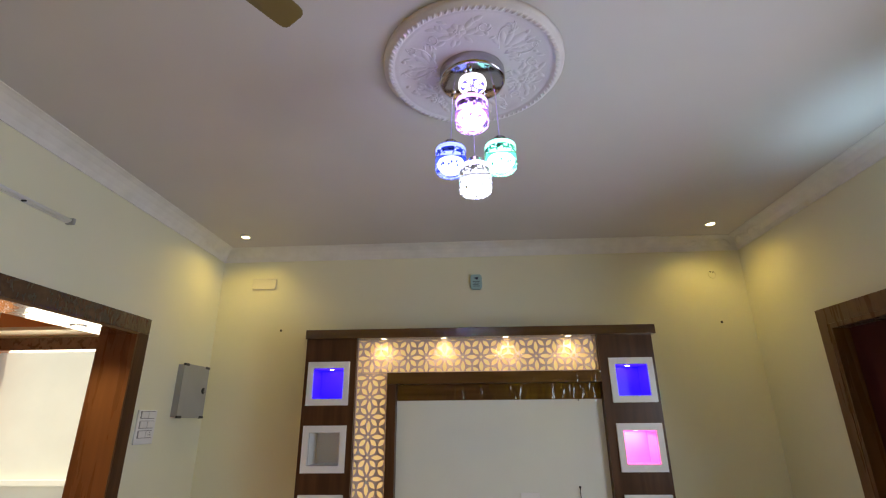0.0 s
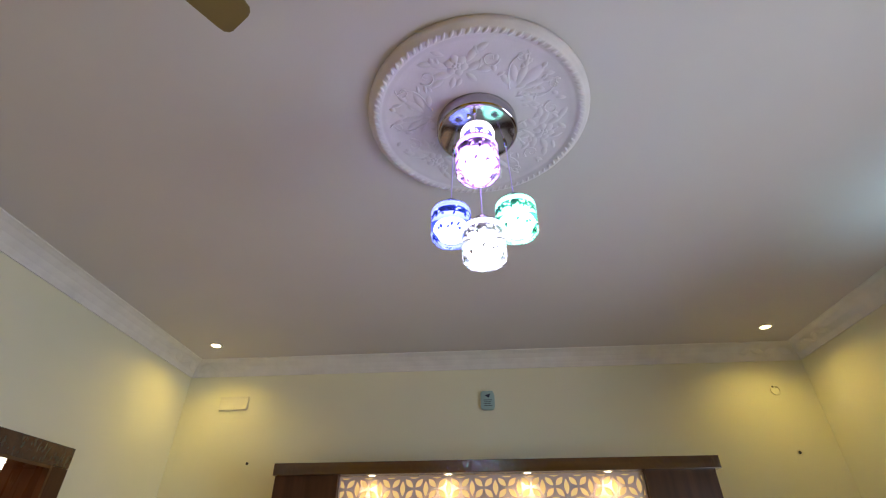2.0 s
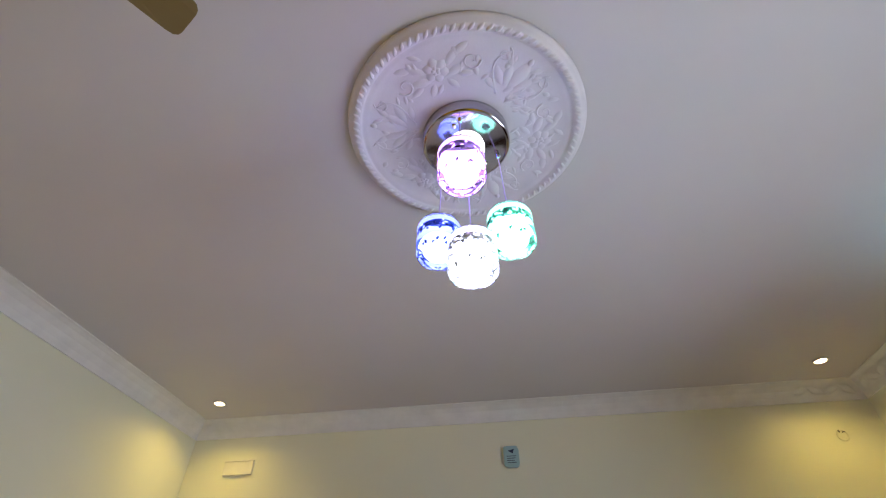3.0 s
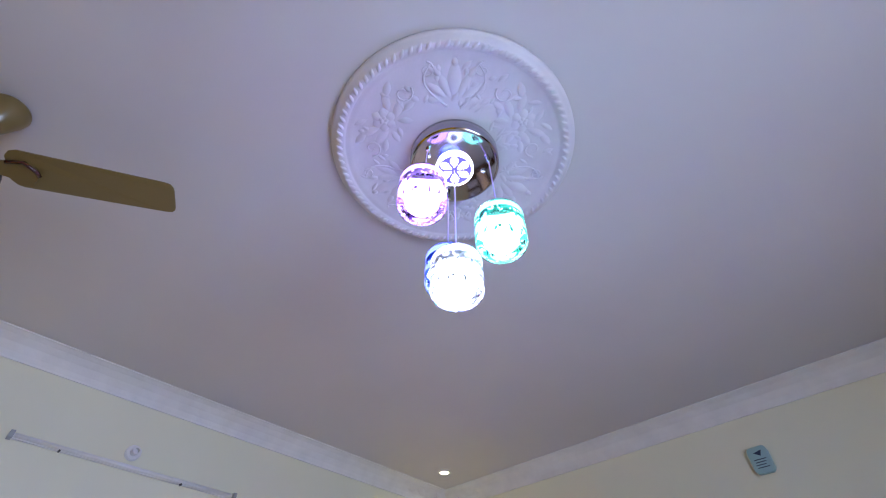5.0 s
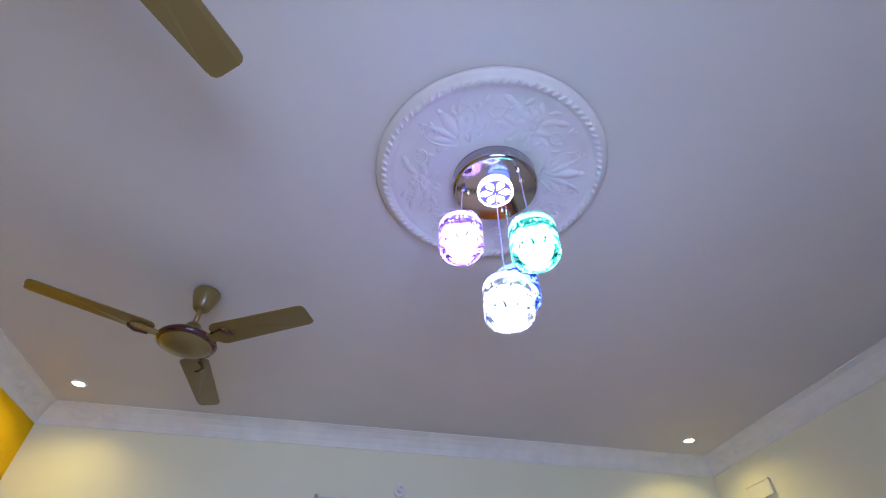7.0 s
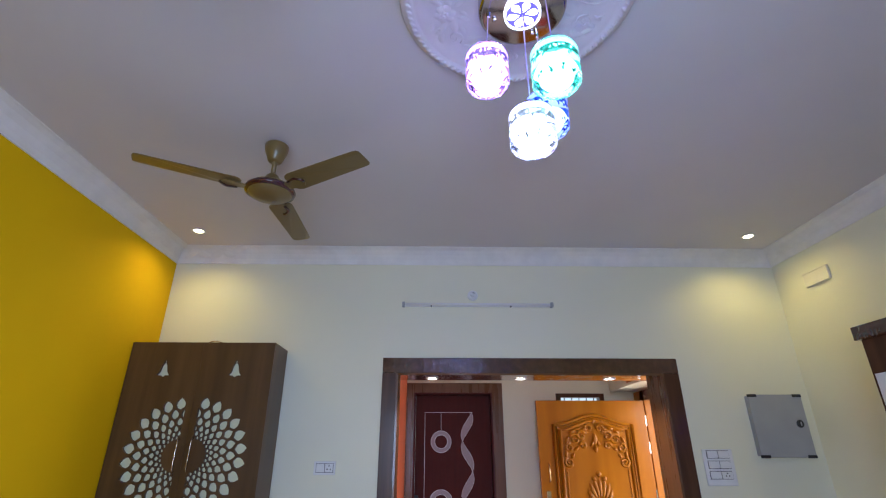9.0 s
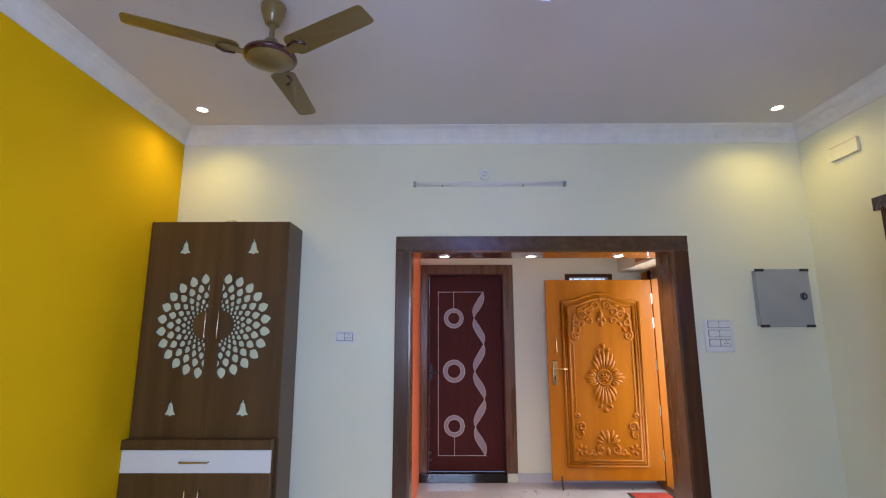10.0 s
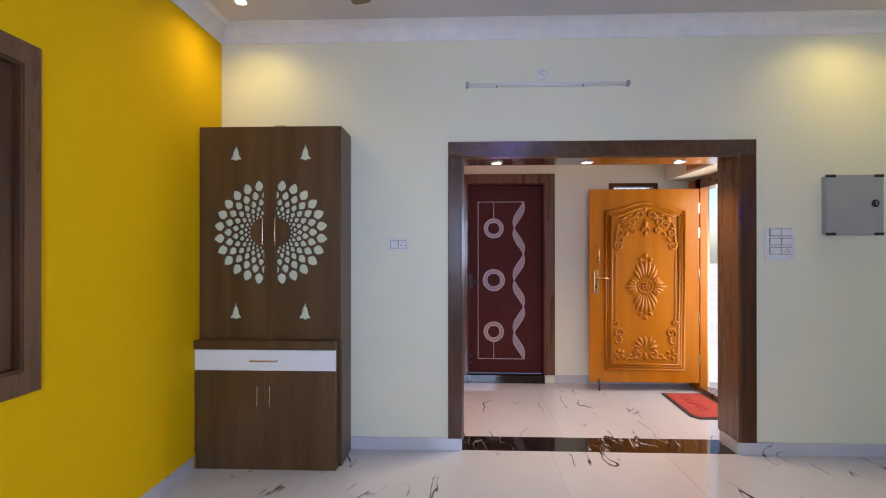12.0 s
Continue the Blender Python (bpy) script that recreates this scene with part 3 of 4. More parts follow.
def ceiling_rose_hole():
    ob = thing("conduit_outlet", (2.297, Y1, 2.72), "round white conduit outlet with loose dark wires", "outlet")
    part("ring", lathe([(0.026, 0), (0.03, -0.006), (0.036, -0.006), (0.038, 0.0)], (2.297, Y1 - 0.001, 2.731), 24, axis="y"), CREAM, ob, smooth=True)
    part("wire", tube([(2.285, Y1 - 0.004, 2.751), (2.28, Y1 - 0.012, 2.761), (2.272, Y1 - 0.015, 2.756)], 0.003), BLACK, ob)
    part("wire", tube([(2.3, Y1 - 0.004, 2.746), (2.306, Y1 - 0.012, 2.754), (2.313, Y1 - 0.015, 2.746)], 0.003), BLACK, ob)


for x, z in ((2.298, 2.3), (-1.612, 2.295)):
    ob = thing("wall_plug", (x, Y1, z), "small dark plug hole in the wall", "wall plug")
    part("cap", lathe([(0, -0.005), (0.008, -0.005), (0.011, 0), (0, 0)], (x, Y1 - 0.001, z), 14, axis="y"), BLACK, ob)
wall_cover()
door_chime()
ceiling_rose_hole()

# ---------------------------------------------------------------- things on the west wall
def tube_light():
    ob = thing("tube_light", (X0, 2.06, 2.62), "slim unlit white tube light batten on the wall", "tube light")
    part("batten", box(X0, X0 + 0.022, 1.52, 2.645, 2.612, 2.638, 0.003), PLASTIC, ob)
    part("tube", tube([(X0 + 0.032, 1.53, 2.624), (X0 + 0.032, 2.635, 2.624)], 0.011, seg=12), PLASTIC, ob, "frosted white tube", True)
    for y in (1.503, 2.642):
        part("end_cap", box(X0, X0 + 0.046, y, y + 0.02, 2.606, 2.642, 0.004), GREYSTEEL, ob, "grey end cap")
    for y in (1.72, 2.33):
        part("clip", box(X0 + 0.02, X0 + 0.045, y, y + 0.008, 2.605, 2.612), BLACK, ob)
    rose = thing("lamp_holder", (X0, 2.045, 2.702), "small round white batten lamp holder", "lamp holder")
    part("base", lathe([(0, 0.0), (0.04, 0.0), (0.04, 0.014), (0.034, 0.02), (0, 0.02)], (X0, 2.045, 2.702), 24, axis="x"), PLASTIC, rose, smooth=False)
    part("socket", lathe([(0, 0.0), (0.02, 0.0), (0.019, 0.04), (0.013, 0.042), (0.012, 0.02), (0, 0.02)], (X0 + 0.02, 2.045, 2.702), 20, axis="x"), PLASTIC, rose)


def switch_board():
    ob = thing("switch_board", (X0, 3.675, 1.485), "white plastic switch board with six modules", "switch board")
    part("plate", box(X0, X0 + 0.012, 3.607, 3.815, 1.371, 1.601, 0.005), PLASTIC, ob)
    for r in range(3):
        for c in range(2):
            y, z = 3.635 + c * 0.077, 1.545 - r * 0.065
            # Thin dark plate under the rocker draws the shaded gap round it.
            m = part("module_recess", box(X0 + 0.012, X0 + 0.0135, y - 0.003, y + 0.076, z - 0.003, z + 0.048), GAPSHADE, ob, "dark plate that stands for the shade in the gap round the rocker")
            part("rocker", box(X0 + 0.0135, X0 + 0.02, y, y + 0.073, z, z + 0.045, 0.003), PLASTIC, ob)
            if (r, c) == (2, 1):
                for dy, dz in ((0.036, 0.034), (0.026, 0.018), (0.047, 0.018)):
                    part("pin_hole", lathe([(0, 0), (0.004, 0), (0.004, 0.001), (0, 0.001)], (X0 + 0.02, y + dy, z + dz), 10, axis="x"), BLACK, ob)


def small_socket():
    ob = thing("wall_socket", (X0, 1.005, 1.48), "small white wall socket with a rocker switch", "socket")
    part("plate", box(X0, X0 + 0.011, 0.943, 1.088, 1.44, 1.525, 0.004), PLASTIC, ob)
    # One dark plate paints the shade round both socket modules.
    part("module_recess", box(X0 + 0.011, X0 + 0.0125, 0.958, 1.075, 1.455, 1.512), GAPSHADE, ob)
    part("rocker", box(X0 + 0.0125, X0 + 0.018, 0.961, 1.015, 1.458, 1.509, 0.003), PLASTIC, ob)
    part("outlet_face", box(X0 + 0.0125, X0 + 0.016, 1.019, 1.072, 1.458, 1.509, 0.002), PLASTIC, ob)
    for dy, dz in ((1.046, 1.497), (1.035, 1.476), (1.057, 1.476)):
        part("pin_hole", lathe([(0, 0), (0.0042, 0), (0.0042, 0.001), (0, 0.001)], (X0 + 0.016, dy, dz), 10, axis="x"), BLACK, ob)


def fuse_box():
    ob = thing("distribution_board", (X0, 4.19, 1.755), "grey painted steel electrical box with black corners and a latch", "electrical box")
    y0, y1, z0, z1 = 3.988, 4.371, 1.548, 1.962
    part("case", box(X0, X0 + 0.045, y0 + 0.008, y1 - 0.008, z0 + 0.008, z1 - 0.008, 0.004), GREYSTEEL, ob)
    d = part("door", box(X0 + 0.046, X0 + 0.058, y0, y1, z0, z1, 0.003), GREYSTEEL, ob)
    for y, z in ((y0, z0), (y1 - 0.06, z0), (y0, z1 - 0.014), (y1 - 0.06, z1 - 0.014)):
        part("corner_clip", box(X0 + 0.05, X0 + 0.0615, y - 0.002, y + 0.062, z - 0.004, z + 0.016, 0.003), BLACK, d, "black plastic corner clip")
    part("latch", lathe([(0, 0.0), (0.026, 0.0), (0.026, 0.004), (0.02, 0.008), (0, 0.009)], (X0 + 0.058, 4.315, 1.765), 24, axis="x"), BLACK, d, "black round latch")
    part("latch_key", box(X0 + 0.066, X0 + 0.072, 4.312, 4.318, 1.752, 1.778), GREYSTEEL, d)


tube_light()
switch_board()
small_socket()
fuse_box()

# ---------------------------------------------------------------- shrine cabinet
def shrine_cabinet():
    ob = thing("shrine_cabinet", (-2.05, 0.2, 0), "tall walnut shrine cabinet with lotus and bell cut-outs", "cabinet")
    xu, xl = -1.925, -1.87
    y0, y1 = -0.284, 0.672
    yc = 0.194
    xb = X0 + 0.014
    part("side_panel", box(xb, xu - 0.02, y0, y0 + 0.018, 0.85, 2.268), WALNUT, ob)
    part("side_panel", box(xb, xu - 0.02, y1 - 0.018, y1, 0.0, 2.268), WALNUT, ob)
    part("top_panel", box(xb, xu - 0.02, y0 + 0.018, y1 - 0.018, 2.25, 2.268), WALNUT, ob)
    part("back_panel", box(xb, xb + 0.01, y0 + 0.018, y1 - 0.018, 0.85, 2.25), WALNUT, ob)
    part("back_sheet", box(xu - 0.03, xu - 0.022, y0 + 0.02, y1 - 0.02, 0.86, 2.245), ACRYL, ob, "pale frosted sheet behind the cut-outs")

    def bell(cy, cz, s):
        half = [(0.0, 1.0), (0.1, 0.97), (0.13, 0.9), (0.1, 0.82), (0.2, 0.78), (0.32, 0.66), (0.38, 0.5), (0.42, 0.36), (0.52, 0.24), (0.68, 0.14), (0.7, 0.08), (0.24, 0.07), (0.18, 0.01), (0.0, 0.0)]
        pts = [(cy + a * s * 0.53, cz + (b - 0.5) * s) for a, b in half]
        return pts + [(cy - a * s * 0.53, cz + (b - 0.5) * s) for a, b in reversed(half[1:-1])]

    for side in (-1, 1):
        a, b = (y0, yc - 0.0007) if side < 0 else (yc + 0.0007, y1)
        cy, cz = yc + side * 0.037, 1.562
        holes = [bell(yc + side * 0.235, 2.095, 0.107), bell(yc + side * 0.235, 1.033, 0.107)]
        for ring, (r, ln, wd) in enumerate(((0.313, 0.078, 0.062), (0.252, 0.063, 0.05), (0.202, 0.051, 0.04), (0.162, 0.041, 0.032), (0.131, 0.032, 0.026), (0.108, 0.022, 0.02))):
            for k in range(13):
                t = radians(90 - (7.5 if ring % 2 == 0 else 0) - 15 * k)
                if t < radians(-91):
                    continue
                loop = petal_loop(cy + side * r * math.cos(t), cz + r * math.sin(t), math.atan2(math.sin(t), side * math.cos(t)) + 0.0, ln, wd, 5, 0.75, 0.42)
                loop = [(max(u, cy + 0.0008 * i) if side > 0 else min(u, cy - 0.0008 * i), v) for i, (u, v) in enumerate(loop)] if abs(math.cos(t)) < 0.01 else loop
                holes.append(loop)
        d = part("upper_door", plate([(a, 0.85), (b, 0.85), (b, 2.268), (a, 2.268)], holes, 0.018, lambda u, v, q: (xu - q, u, v)), WALNUT, ob, "walnut door with half a lotus cut out")
        hy = yc + side * 0.042
        part("handle", tube([(xu, hy, 1.47), (xu + 0.02, hy, 1.475), (xu + 0.022, hy, 1.49), (xu + 0.022, hy, 1.64), (xu + 0.02, hy, 1.655), (xu, hy, 1.66)], 0.005), SATIN, d, "slim satin metal bar handle", True)
        part("bell_pin", lathe([(0, 0), (0.003, 0), (0.003, 0.001), (0, 0.001)], (xu - 0.02, yc + side * 0.235 - 0.012, 1.04), 8, axis="x"), BLACK, d)
    low = bmesh.new()
    yl = -0.287
    box(xb, xl - 0.02, yl, y1 - 0.02, 0.1, 0.79, bm=low)
    part("lower_case", low, WALNUT, ob)
    part("ledge", box(xb + 0.012, xl + 0.012, yl - 0.003, y1 - 0.019, 0.792, 0.848, 0.003), WALNUT, ob)
    part("plinth", box(xb, xl - 0.008, yl + 0.004, y1 - 0.019, 0.0, 0.099), WALNUT, ob)
    dr = part("drawer_front", box(xl - 0.018, xl, yl, y1 - 0.021, 0.652, 0.787, 0.002), WHITE, ob, "white laminate drawer front")
    part("handle", tube([(xl, 0.09, 0.718), (xl + 0.02, 0.092, 0.718), (xl + 0.022, 0.1, 0.718), (xl + 0.022, 0.255, 0.718), (xl + 0.02, 0.263, 0.718), (xl, 0.265, 0.718)], 0.006), SATIN, dr, "satin metal bar handle", True)
    mid = (yl + y1 - 0.021) / 2
    for a, b, hy in ((yl, mid - 0.0006, mid - 0.042), (mid + 0.0006, y1 - 0.021, mid + 0.042)):
        d = part("lower_door", box(xl - 0.018, xl, a, b, 0.102, 0.65, 0.0015), WALNUT, ob)
        part("handle", tube([(xl, hy, 0.425), (xl + 0.02, hy, 0.428), (xl + 0.022, hy, 0.44), (xl + 0.022, hy, 0.54), (xl + 0.02, hy, 0.552), (xl, hy, 0.555)], 0.0045), SATIN, d, "slim satin metal bar handle", True)
    w = thing("loose_wire", (-2.05, 0.24, 2.268), "short loose brown wire lying on the cabinet", "wire")
    part("strand", tube([(-1.98, 0.19, 2.272), (-1.97, 0.22, 2.284), (-1.97, 0.26, 2.286), (-1.985, 0.3, 2.273)], 0.003), BRASS, w, smooth=True)


shrine_cabinet()

# ---------------------------------------------------------------- south window with closed shutters
def shutter_window():
    ob = thing_s("window_1", (-0.06, Y0, 0.868), "brown wooden window with closed dark shutters", "window")
    y = Y0
    m = plate([(-0.688, 0.868), (0.6, 0.868), (0.6, 2.274), (-0.688, 2.274)], [[(-0.61, 0.96), (0.5, 0.96), (0.5, 2.187), (-0.61, 2.187)]], 0.024, lambda u, v, d: (u, y + d, v))
    part("window_frame", m, JAMBWOOD, ob)
    part("window_lining", plate([(-0.609, 0.961), (0.499, 0.961), (0.499, 2.186), (-0.609, 2.186)], [[(-0.596, 0.974), (0.48, 0.974), (0.48, 2.173), (-0.596, 2.173)]], 0.18, lambda u, v, d: (u, y + 0.02 - d, v)), DARKWOOD, ob)
    for a, b in ((-0.594, -0.062), (-0.058, 0.478)):
        s = part("shutter", plate([(a, 0.976), (b, 0.976), (b, 2.171), (a, 2.171)], [[(a + 0.09, 1.09), (b - 0.09, 1.09), (b - 0.09, 2.09), (a + 0.09, 2.09)]], 0.03, lambda u, v, d: (u, y - 0.034 + d, v)), DARKWOOD, ob)
        part("shutter_panel", box(a + 0.088, b - 0.088, y - 0.03, y - 0.014, 1.088, 2.092), MAROON, s, "dark reddish brown inset panel")


shutter_window()

# ---------------------------------------------------------------- east door and window
def east_door():
    ob = thing_s("door_1", (X1, 3.1, 0), "dark brown wooden door in a wide dark frame", "door")
    x = X1
    a, b, z = EDY[0], EDY[1], EDZ
    part("door_frame", plate([(a - 0.1, 0), (a, 0), (a, z), (b, z), (b, 0), (b + 0.085, 0), (b + 0.085, z + 0.11), (a - 0.1, z + 0.11)], [], 0.024, lambda u, v, d: (x - d, u, v)), JAMBWOOD, ob)
    part("door_lining", plate([(a, 0), (a + 0.03, 0), (a + 0.03, z - 0.03), (b - 0.03, z - 0.03), (b - 0.03, 0), (b, 0), (b, z), (a, z)], [], 0.18, lambda u, v, d: (x - 0.02 + d, u, v)), JAMBWOOD, ob)
    leaf = part("door_leaf", box(x + 0.09, x + 0.125, a + 0.032, b - 0.032, 0.006, z - 0.032, 0.002), MAROON, ob)
    for z0, z1 in ((0.2, 0.95), (1.1, 1.9)):
        part("door_panel", box(x + 0.083, x + 0.0905, a + 0.15, b - 0.15, z0, z1, 0.004), MAROON, leaf)


def east_window():
    ob = thing_s("window_2", (X1, 1.55, 0.95), "brown framed window that lets daylight in", "window")
    (a, b), (z0, z1) = WIN_Y, WIN_Z
    e = 0.06
    part("window_frame", plate([(a, z0), (b, z0), (b, z1), (a, z1)], [[(a + e, z0 + e), (b - e, z0 + e), (b - e, z1 - e), (a + e, z1 - e)]], 0.06, lambda u, v, d: (X1 + 0.13 + d, u, v)), DARKWOOD, ob)
    for i in range(1, 9):
        z = z0 + e + i * (z1 - z0 - 2 * e) / 9
        part("bar", tube([(X1 + 0.16, a + e, z), (X1 + 0.16, b - e, z)], 0.006), GREYSTEEL, ob)


east_door()
east_window()

# ---------------------------------------------------------------- inner foyer door
def foyer_door():
    ob = thing_s("door_2", (FX, 1.95, 0), "closed maroon door with pale ring and ribbon inlay", "door")
    a, b, z = 1.54, 2.375, 2.17
    part("door_frame", plate([(1.463, 0.09), (a, 0.09), (a, z), (b, z), (b, 0.09), (2.485, 0.09), (2.485, 2.27), (1.463, 2.27)], [], 0.02, lambda u, v, d: (FX + 0.02 - d, u, v)), JAMBWOOD, ob)
    part("door_lining", plate([(a, 0.09), (a + 0.018, 0.09), (a + 0.018, z - 0.018), (b - 0.018, z - 0.018), (b - 0.018, 0.09), (b, 0.09), (b, z), (a, z)], [], 0.12, lambda u, v, d: (FX + 0.018 - d, u, v)), MAROON, ob)
    part("door_sill", box(FX - 0.2, FX + 0.03, 1.463, 2.375, 0.0, 0.085, 0.004), BLACKM, ob, "black marble sill")
    xf = FX - 0.055
    leaf = part("door_leaf", box(xf - 0.035, xf, a + 0.02, b - 0.02, 0.092, z - 0.02, 0.003), MAROON, ob, "maroon laminated leaf")
    on = lambda u, v, d: (xf + 0.0018 - d, u, v)
    def strip(u0, u1, v0, v1):
        part("inlay_line", prism([(u0, v0), (u1, v0), (u1, v1), (u0, v1)], 0.0015, on), INLAY, leaf)
    u0, u1, v0, v1 = 1.656, 2.166, 0.245, 1.975
    q = 0.0045
    strip(u0, u0 + q, v0, v1)
    strip(u0 + q, u1, v0, v0 + q)
    strip(u0 + q, u1, v1 - q, v1)
    uc = 1.83
    strip(uc - 0.002, uc + 0.002, 1.79, v1 - q)
    strip(uc - 0.002, uc + 0.002, v0 + q, 0.435)
    for vc, r in ((1.682, 0.108), (1.113, 0.12), (0.545, 0.11)):
        circ = lambda k: [(uc + k * math.cos(2 * math.pi * i / 40), vc + k * math.sin(2 * math.pi * i / 40)) for i in range(40)]
        part("inlay_ring", plate(circ(r - 0.004), [circ(r * 0.62)], 0.0015, on), HATCH, leaf, "hatched grey inlay ring")
        part("inlay_ring_edge", plate(circ(r), [circ(r - 0.005)], 0.0022, on), INLAY, leaf)
        part("inlay_ring_edge", plate(circ(r * 0.62 + 0.003), [circ(r * 0.62 - 0.003)], 0.0022, on), INLAY, leaf)
    n = 6
    hgt = (v1 - v0) / n
    for i in range(n):
        lo = [(2.105 + 0.05 * math.cos(math.pi * (i + s)), v1 - hgt * (i + s)) for s in [k / 10 for k in range(11)]]
        bow = 0.042
        left = [(u - bow * math.sin(math.pi * k / 10), v) for k, (u, v) in enumerate(lo)]
        right = [(u + bow * math.sin(math.pi * k / 10), v) for k, (u, v) in enumerate(lo)]
        part("inlay_ribbon", prism(left + right[-2:0:-1], 0.0015, on), HATCH, leaf, "hatched grey ribbon")
        for line in (left, right):
            part("inlay_ribbon_edge", tube([(xf + 0.001, u, v) for u, v in line], 0.0018, seg=5), INLAY, leaf)
    part("handle_plate", box(xf, xf + 0.01, 1.555, 1.598, 1.02, 1.18, 0.004), BLACK, leaf, "black handle plate")
    part("handle_lever", tube([(xf + 0.01, 1.576, 1.1), (xf + 0.045, 1.576, 1.1), (xf + 0.05, 1.6, 1.1), (xf + 0.05, 1.68, 1.098)], 0.008), BLACK, leaf, "black lever handle", True)
    for zz in (0.2, 0.27):
        part("stopper", lathe([(0, 0), (0.016, 0), (0.014, 0.02), (0, 0.024)], (xf, 1.575, zz), 14, axis="x"), BLACK, leaf)


foyer_door()

# ---------------------------------------------------------------- carved main door, open against the wall
def main_door():
    ob = thing_s("door_3", (-3.75, FY1, 0), "open varnished teak main door with carved scrolls and flowers", "door")
    x0, x1, y0, y1, z0, z1 = -3.77, -3.73, 2.785, 3.885, 0.095, 2.066
    fr = 0.1
    for nm, b in (("frame_side", box(-3.988, -3.74, FY1 - 0.02, FY1 + 0.055, 0.0, 2.17, 0.004)), ("frame_side", box(-2.76, -2.66, FY1 - 0.02, FY1 + 0.12, 0.0, 2.17, 0.004)),
                  ("frame_head", box(-3.84, -2.66, FY1 - 0.02, FY1 + 0.12, 2.07, 2.17, 0.004)), ("frame_sill", box(-3.739, -2.761, FY1 - 0.02, FY1 + 0.12, 0.0, 0.05, 0.004))):
        part(nm, b, JAMBWOOD_H if "head" in nm else TEAK if "side" in nm else JAMBWOOD, ob)
    leaf = part("door_leaf", box(x0, x1, y0, y1, z0, z1, 0.003), TEAK, ob, "varnished teak leaf")
    W, H = y1 - y0, z1 - z0
    on = lambda u, v, d: (x1 - d, u, v)
    uc = (y0 + y1) / 2 + 0.01
    # moulding with an arched head
    def arch(ins, top, rise):
        a, b, lo = y0 + 0.16 + ins, y1 - 0.15 - ins, z0 + 0.13 + ins
        pts = [(a, lo), (a, top)]
        for i in range(1, 16):
            s = i / 16
            k = 0.5 - 0.5 * math.cos(2 * math.pi * s)
            pts.append((a + (b - a) * s, top + rise * k ** 1.3))
        return pts + [(b, top), (b, lo), (a, lo)]
    for ins, r in ((0.0, 0.016), (0.028, 0.009), (0.055, 0.019)):
        path = arch(ins, 1.84 - ins * 0.9, 0.085)
        part("moulding", tube([(x1 + 0.001, u, v) for u, v in path], r, seg=8), TEAK, leaf, smooth=True)
    for sgn in (-1, 1):
        u = uc + sgn * 0.30
        part("rope_moulding", tube([(x1 + 0.002, u + 0.004 * math.sin(k * 1.6), 0.72 + k * 0.012) for k in range(60)], 0.008, seg=6), TEAK, leaf)
    # carved groups: scrolls and leaves standing proud of the leaf
    def group(name, scrolls, leaves):
        m = bmesh.new()
        for cx, cy, r, st, tn, sg in scrolls:
            for mir in (1, -1):
                pts = spiral(cx, cy, r, st, tn, 20, sg)
                tube([(x1 + 0.003, uc + mir * u, v) for u, v in pts], 0.0145, m, 6, lambda s: 1.15 - 0.45 * s)
        for cx, cy, ang, ln, wd in leaves:
            for mir in ((1, -1) if abs(cx) > 1e-6 or abs(math.cos(ang)) > 1e-6 else (1,)):
                lobe((uc + mir * cx, cy), ang if mir == 1 else math.pi - ang, ln * 1.05, wd * 1.2, 0.022, on, m, 12, 0.55)
        part(name, m, TEAK, leaf, "carved relief", True)
    r90 = math.pi / 2
    group("carved_crest", [(0.055, 1.80, 0.045, -1.2, 1.4, 1), (0.13, 1.73, 0.05, 2.6, 1.3, -1), (0.20, 1.70, 0.052, 0.4, 1.4, 1), (0.255, 1.62, 0.045, 1.7, 1.3, -1), (0.27, 1.49, 0.048, 1.2, 1.5, -1), (0.12, 1.64, 0.035, 0, 1.3, 1)],
          [(0, 1.87, r90, 0.07, 0.04), (0, 1.70, -r90, 0.12, 0.05), (0, 1.61, -r90, 0.07, 0.04), (0.03, 1.66, -1.1, 0.07, 0.03), (0.08, 1.86, 0.7, 0.06, 0.03), (0.10, 1.79, 0.2, 0.07, 0.03), (0.16, 1.80, -0.2, 0.09, 0.03), (0.22, 1.77, -0.6, 0.09, 0.03),
           (0.28, 1.69, -1.1, 0.09, 0.03), (0.295, 1.57, -1.5, 0.09, 0.028), (0.19, 1.61, -0.6, 0.06, 0.03), (0.23, 1.55, -1.0, 0.06, 0.028)])
    cv = 1.07
    fans = []
    for up in (1, -1):
        for deg, ln in ((0, 0.2), (13, 0.195), (27, 0.18), (41, 0.14)):
            t = radians(deg)
            mid = 0.085 + ln / 2
            fans.append((math.sin(t) * mid * 0.8, cv + up * math.cos(t) * mid, up * (r90 - t * 0.8), ln, 0.042))
        fans.append((0.0, cv + up * 0.315, up * r90, 0.055, 0.05))
        fans.append((0.05, cv + up * 0.275, up * 0.6, 0.06, 0.034))
    for deg, ln in ((0, 0.14), (15, 0.115), (30, 0.085)):
        for up in ((1,) if deg == 0 else (1, -1)):
            t = radians(deg)
            fans.append((0.075 + math.cos(t) * ln / 2, cv + up * math.sin(t) * (0.05 + ln / 2), up * t, ln, 0.036))
    fans += [(0.03 * math.cos(k * 1.05), 1.075 + 0.03 * math.sin(k * 1.05), k * 1.05, 0.04, 0.022) for k in (-1, 0, 1)]
    group("carved_centre_flower", [(0.115, 1.12, 0.035, 3.0, 1.3, -1), (0.115, 1.03, 0.035, 3.2, 1.3, 1)], fans)
    m = lathe([(0.062, 0), (0.066, 0.012), (0.074, 0.014), (0.08, 0.01), (0.084, 0)], (x1, uc, 1.075), 32, axis="x")
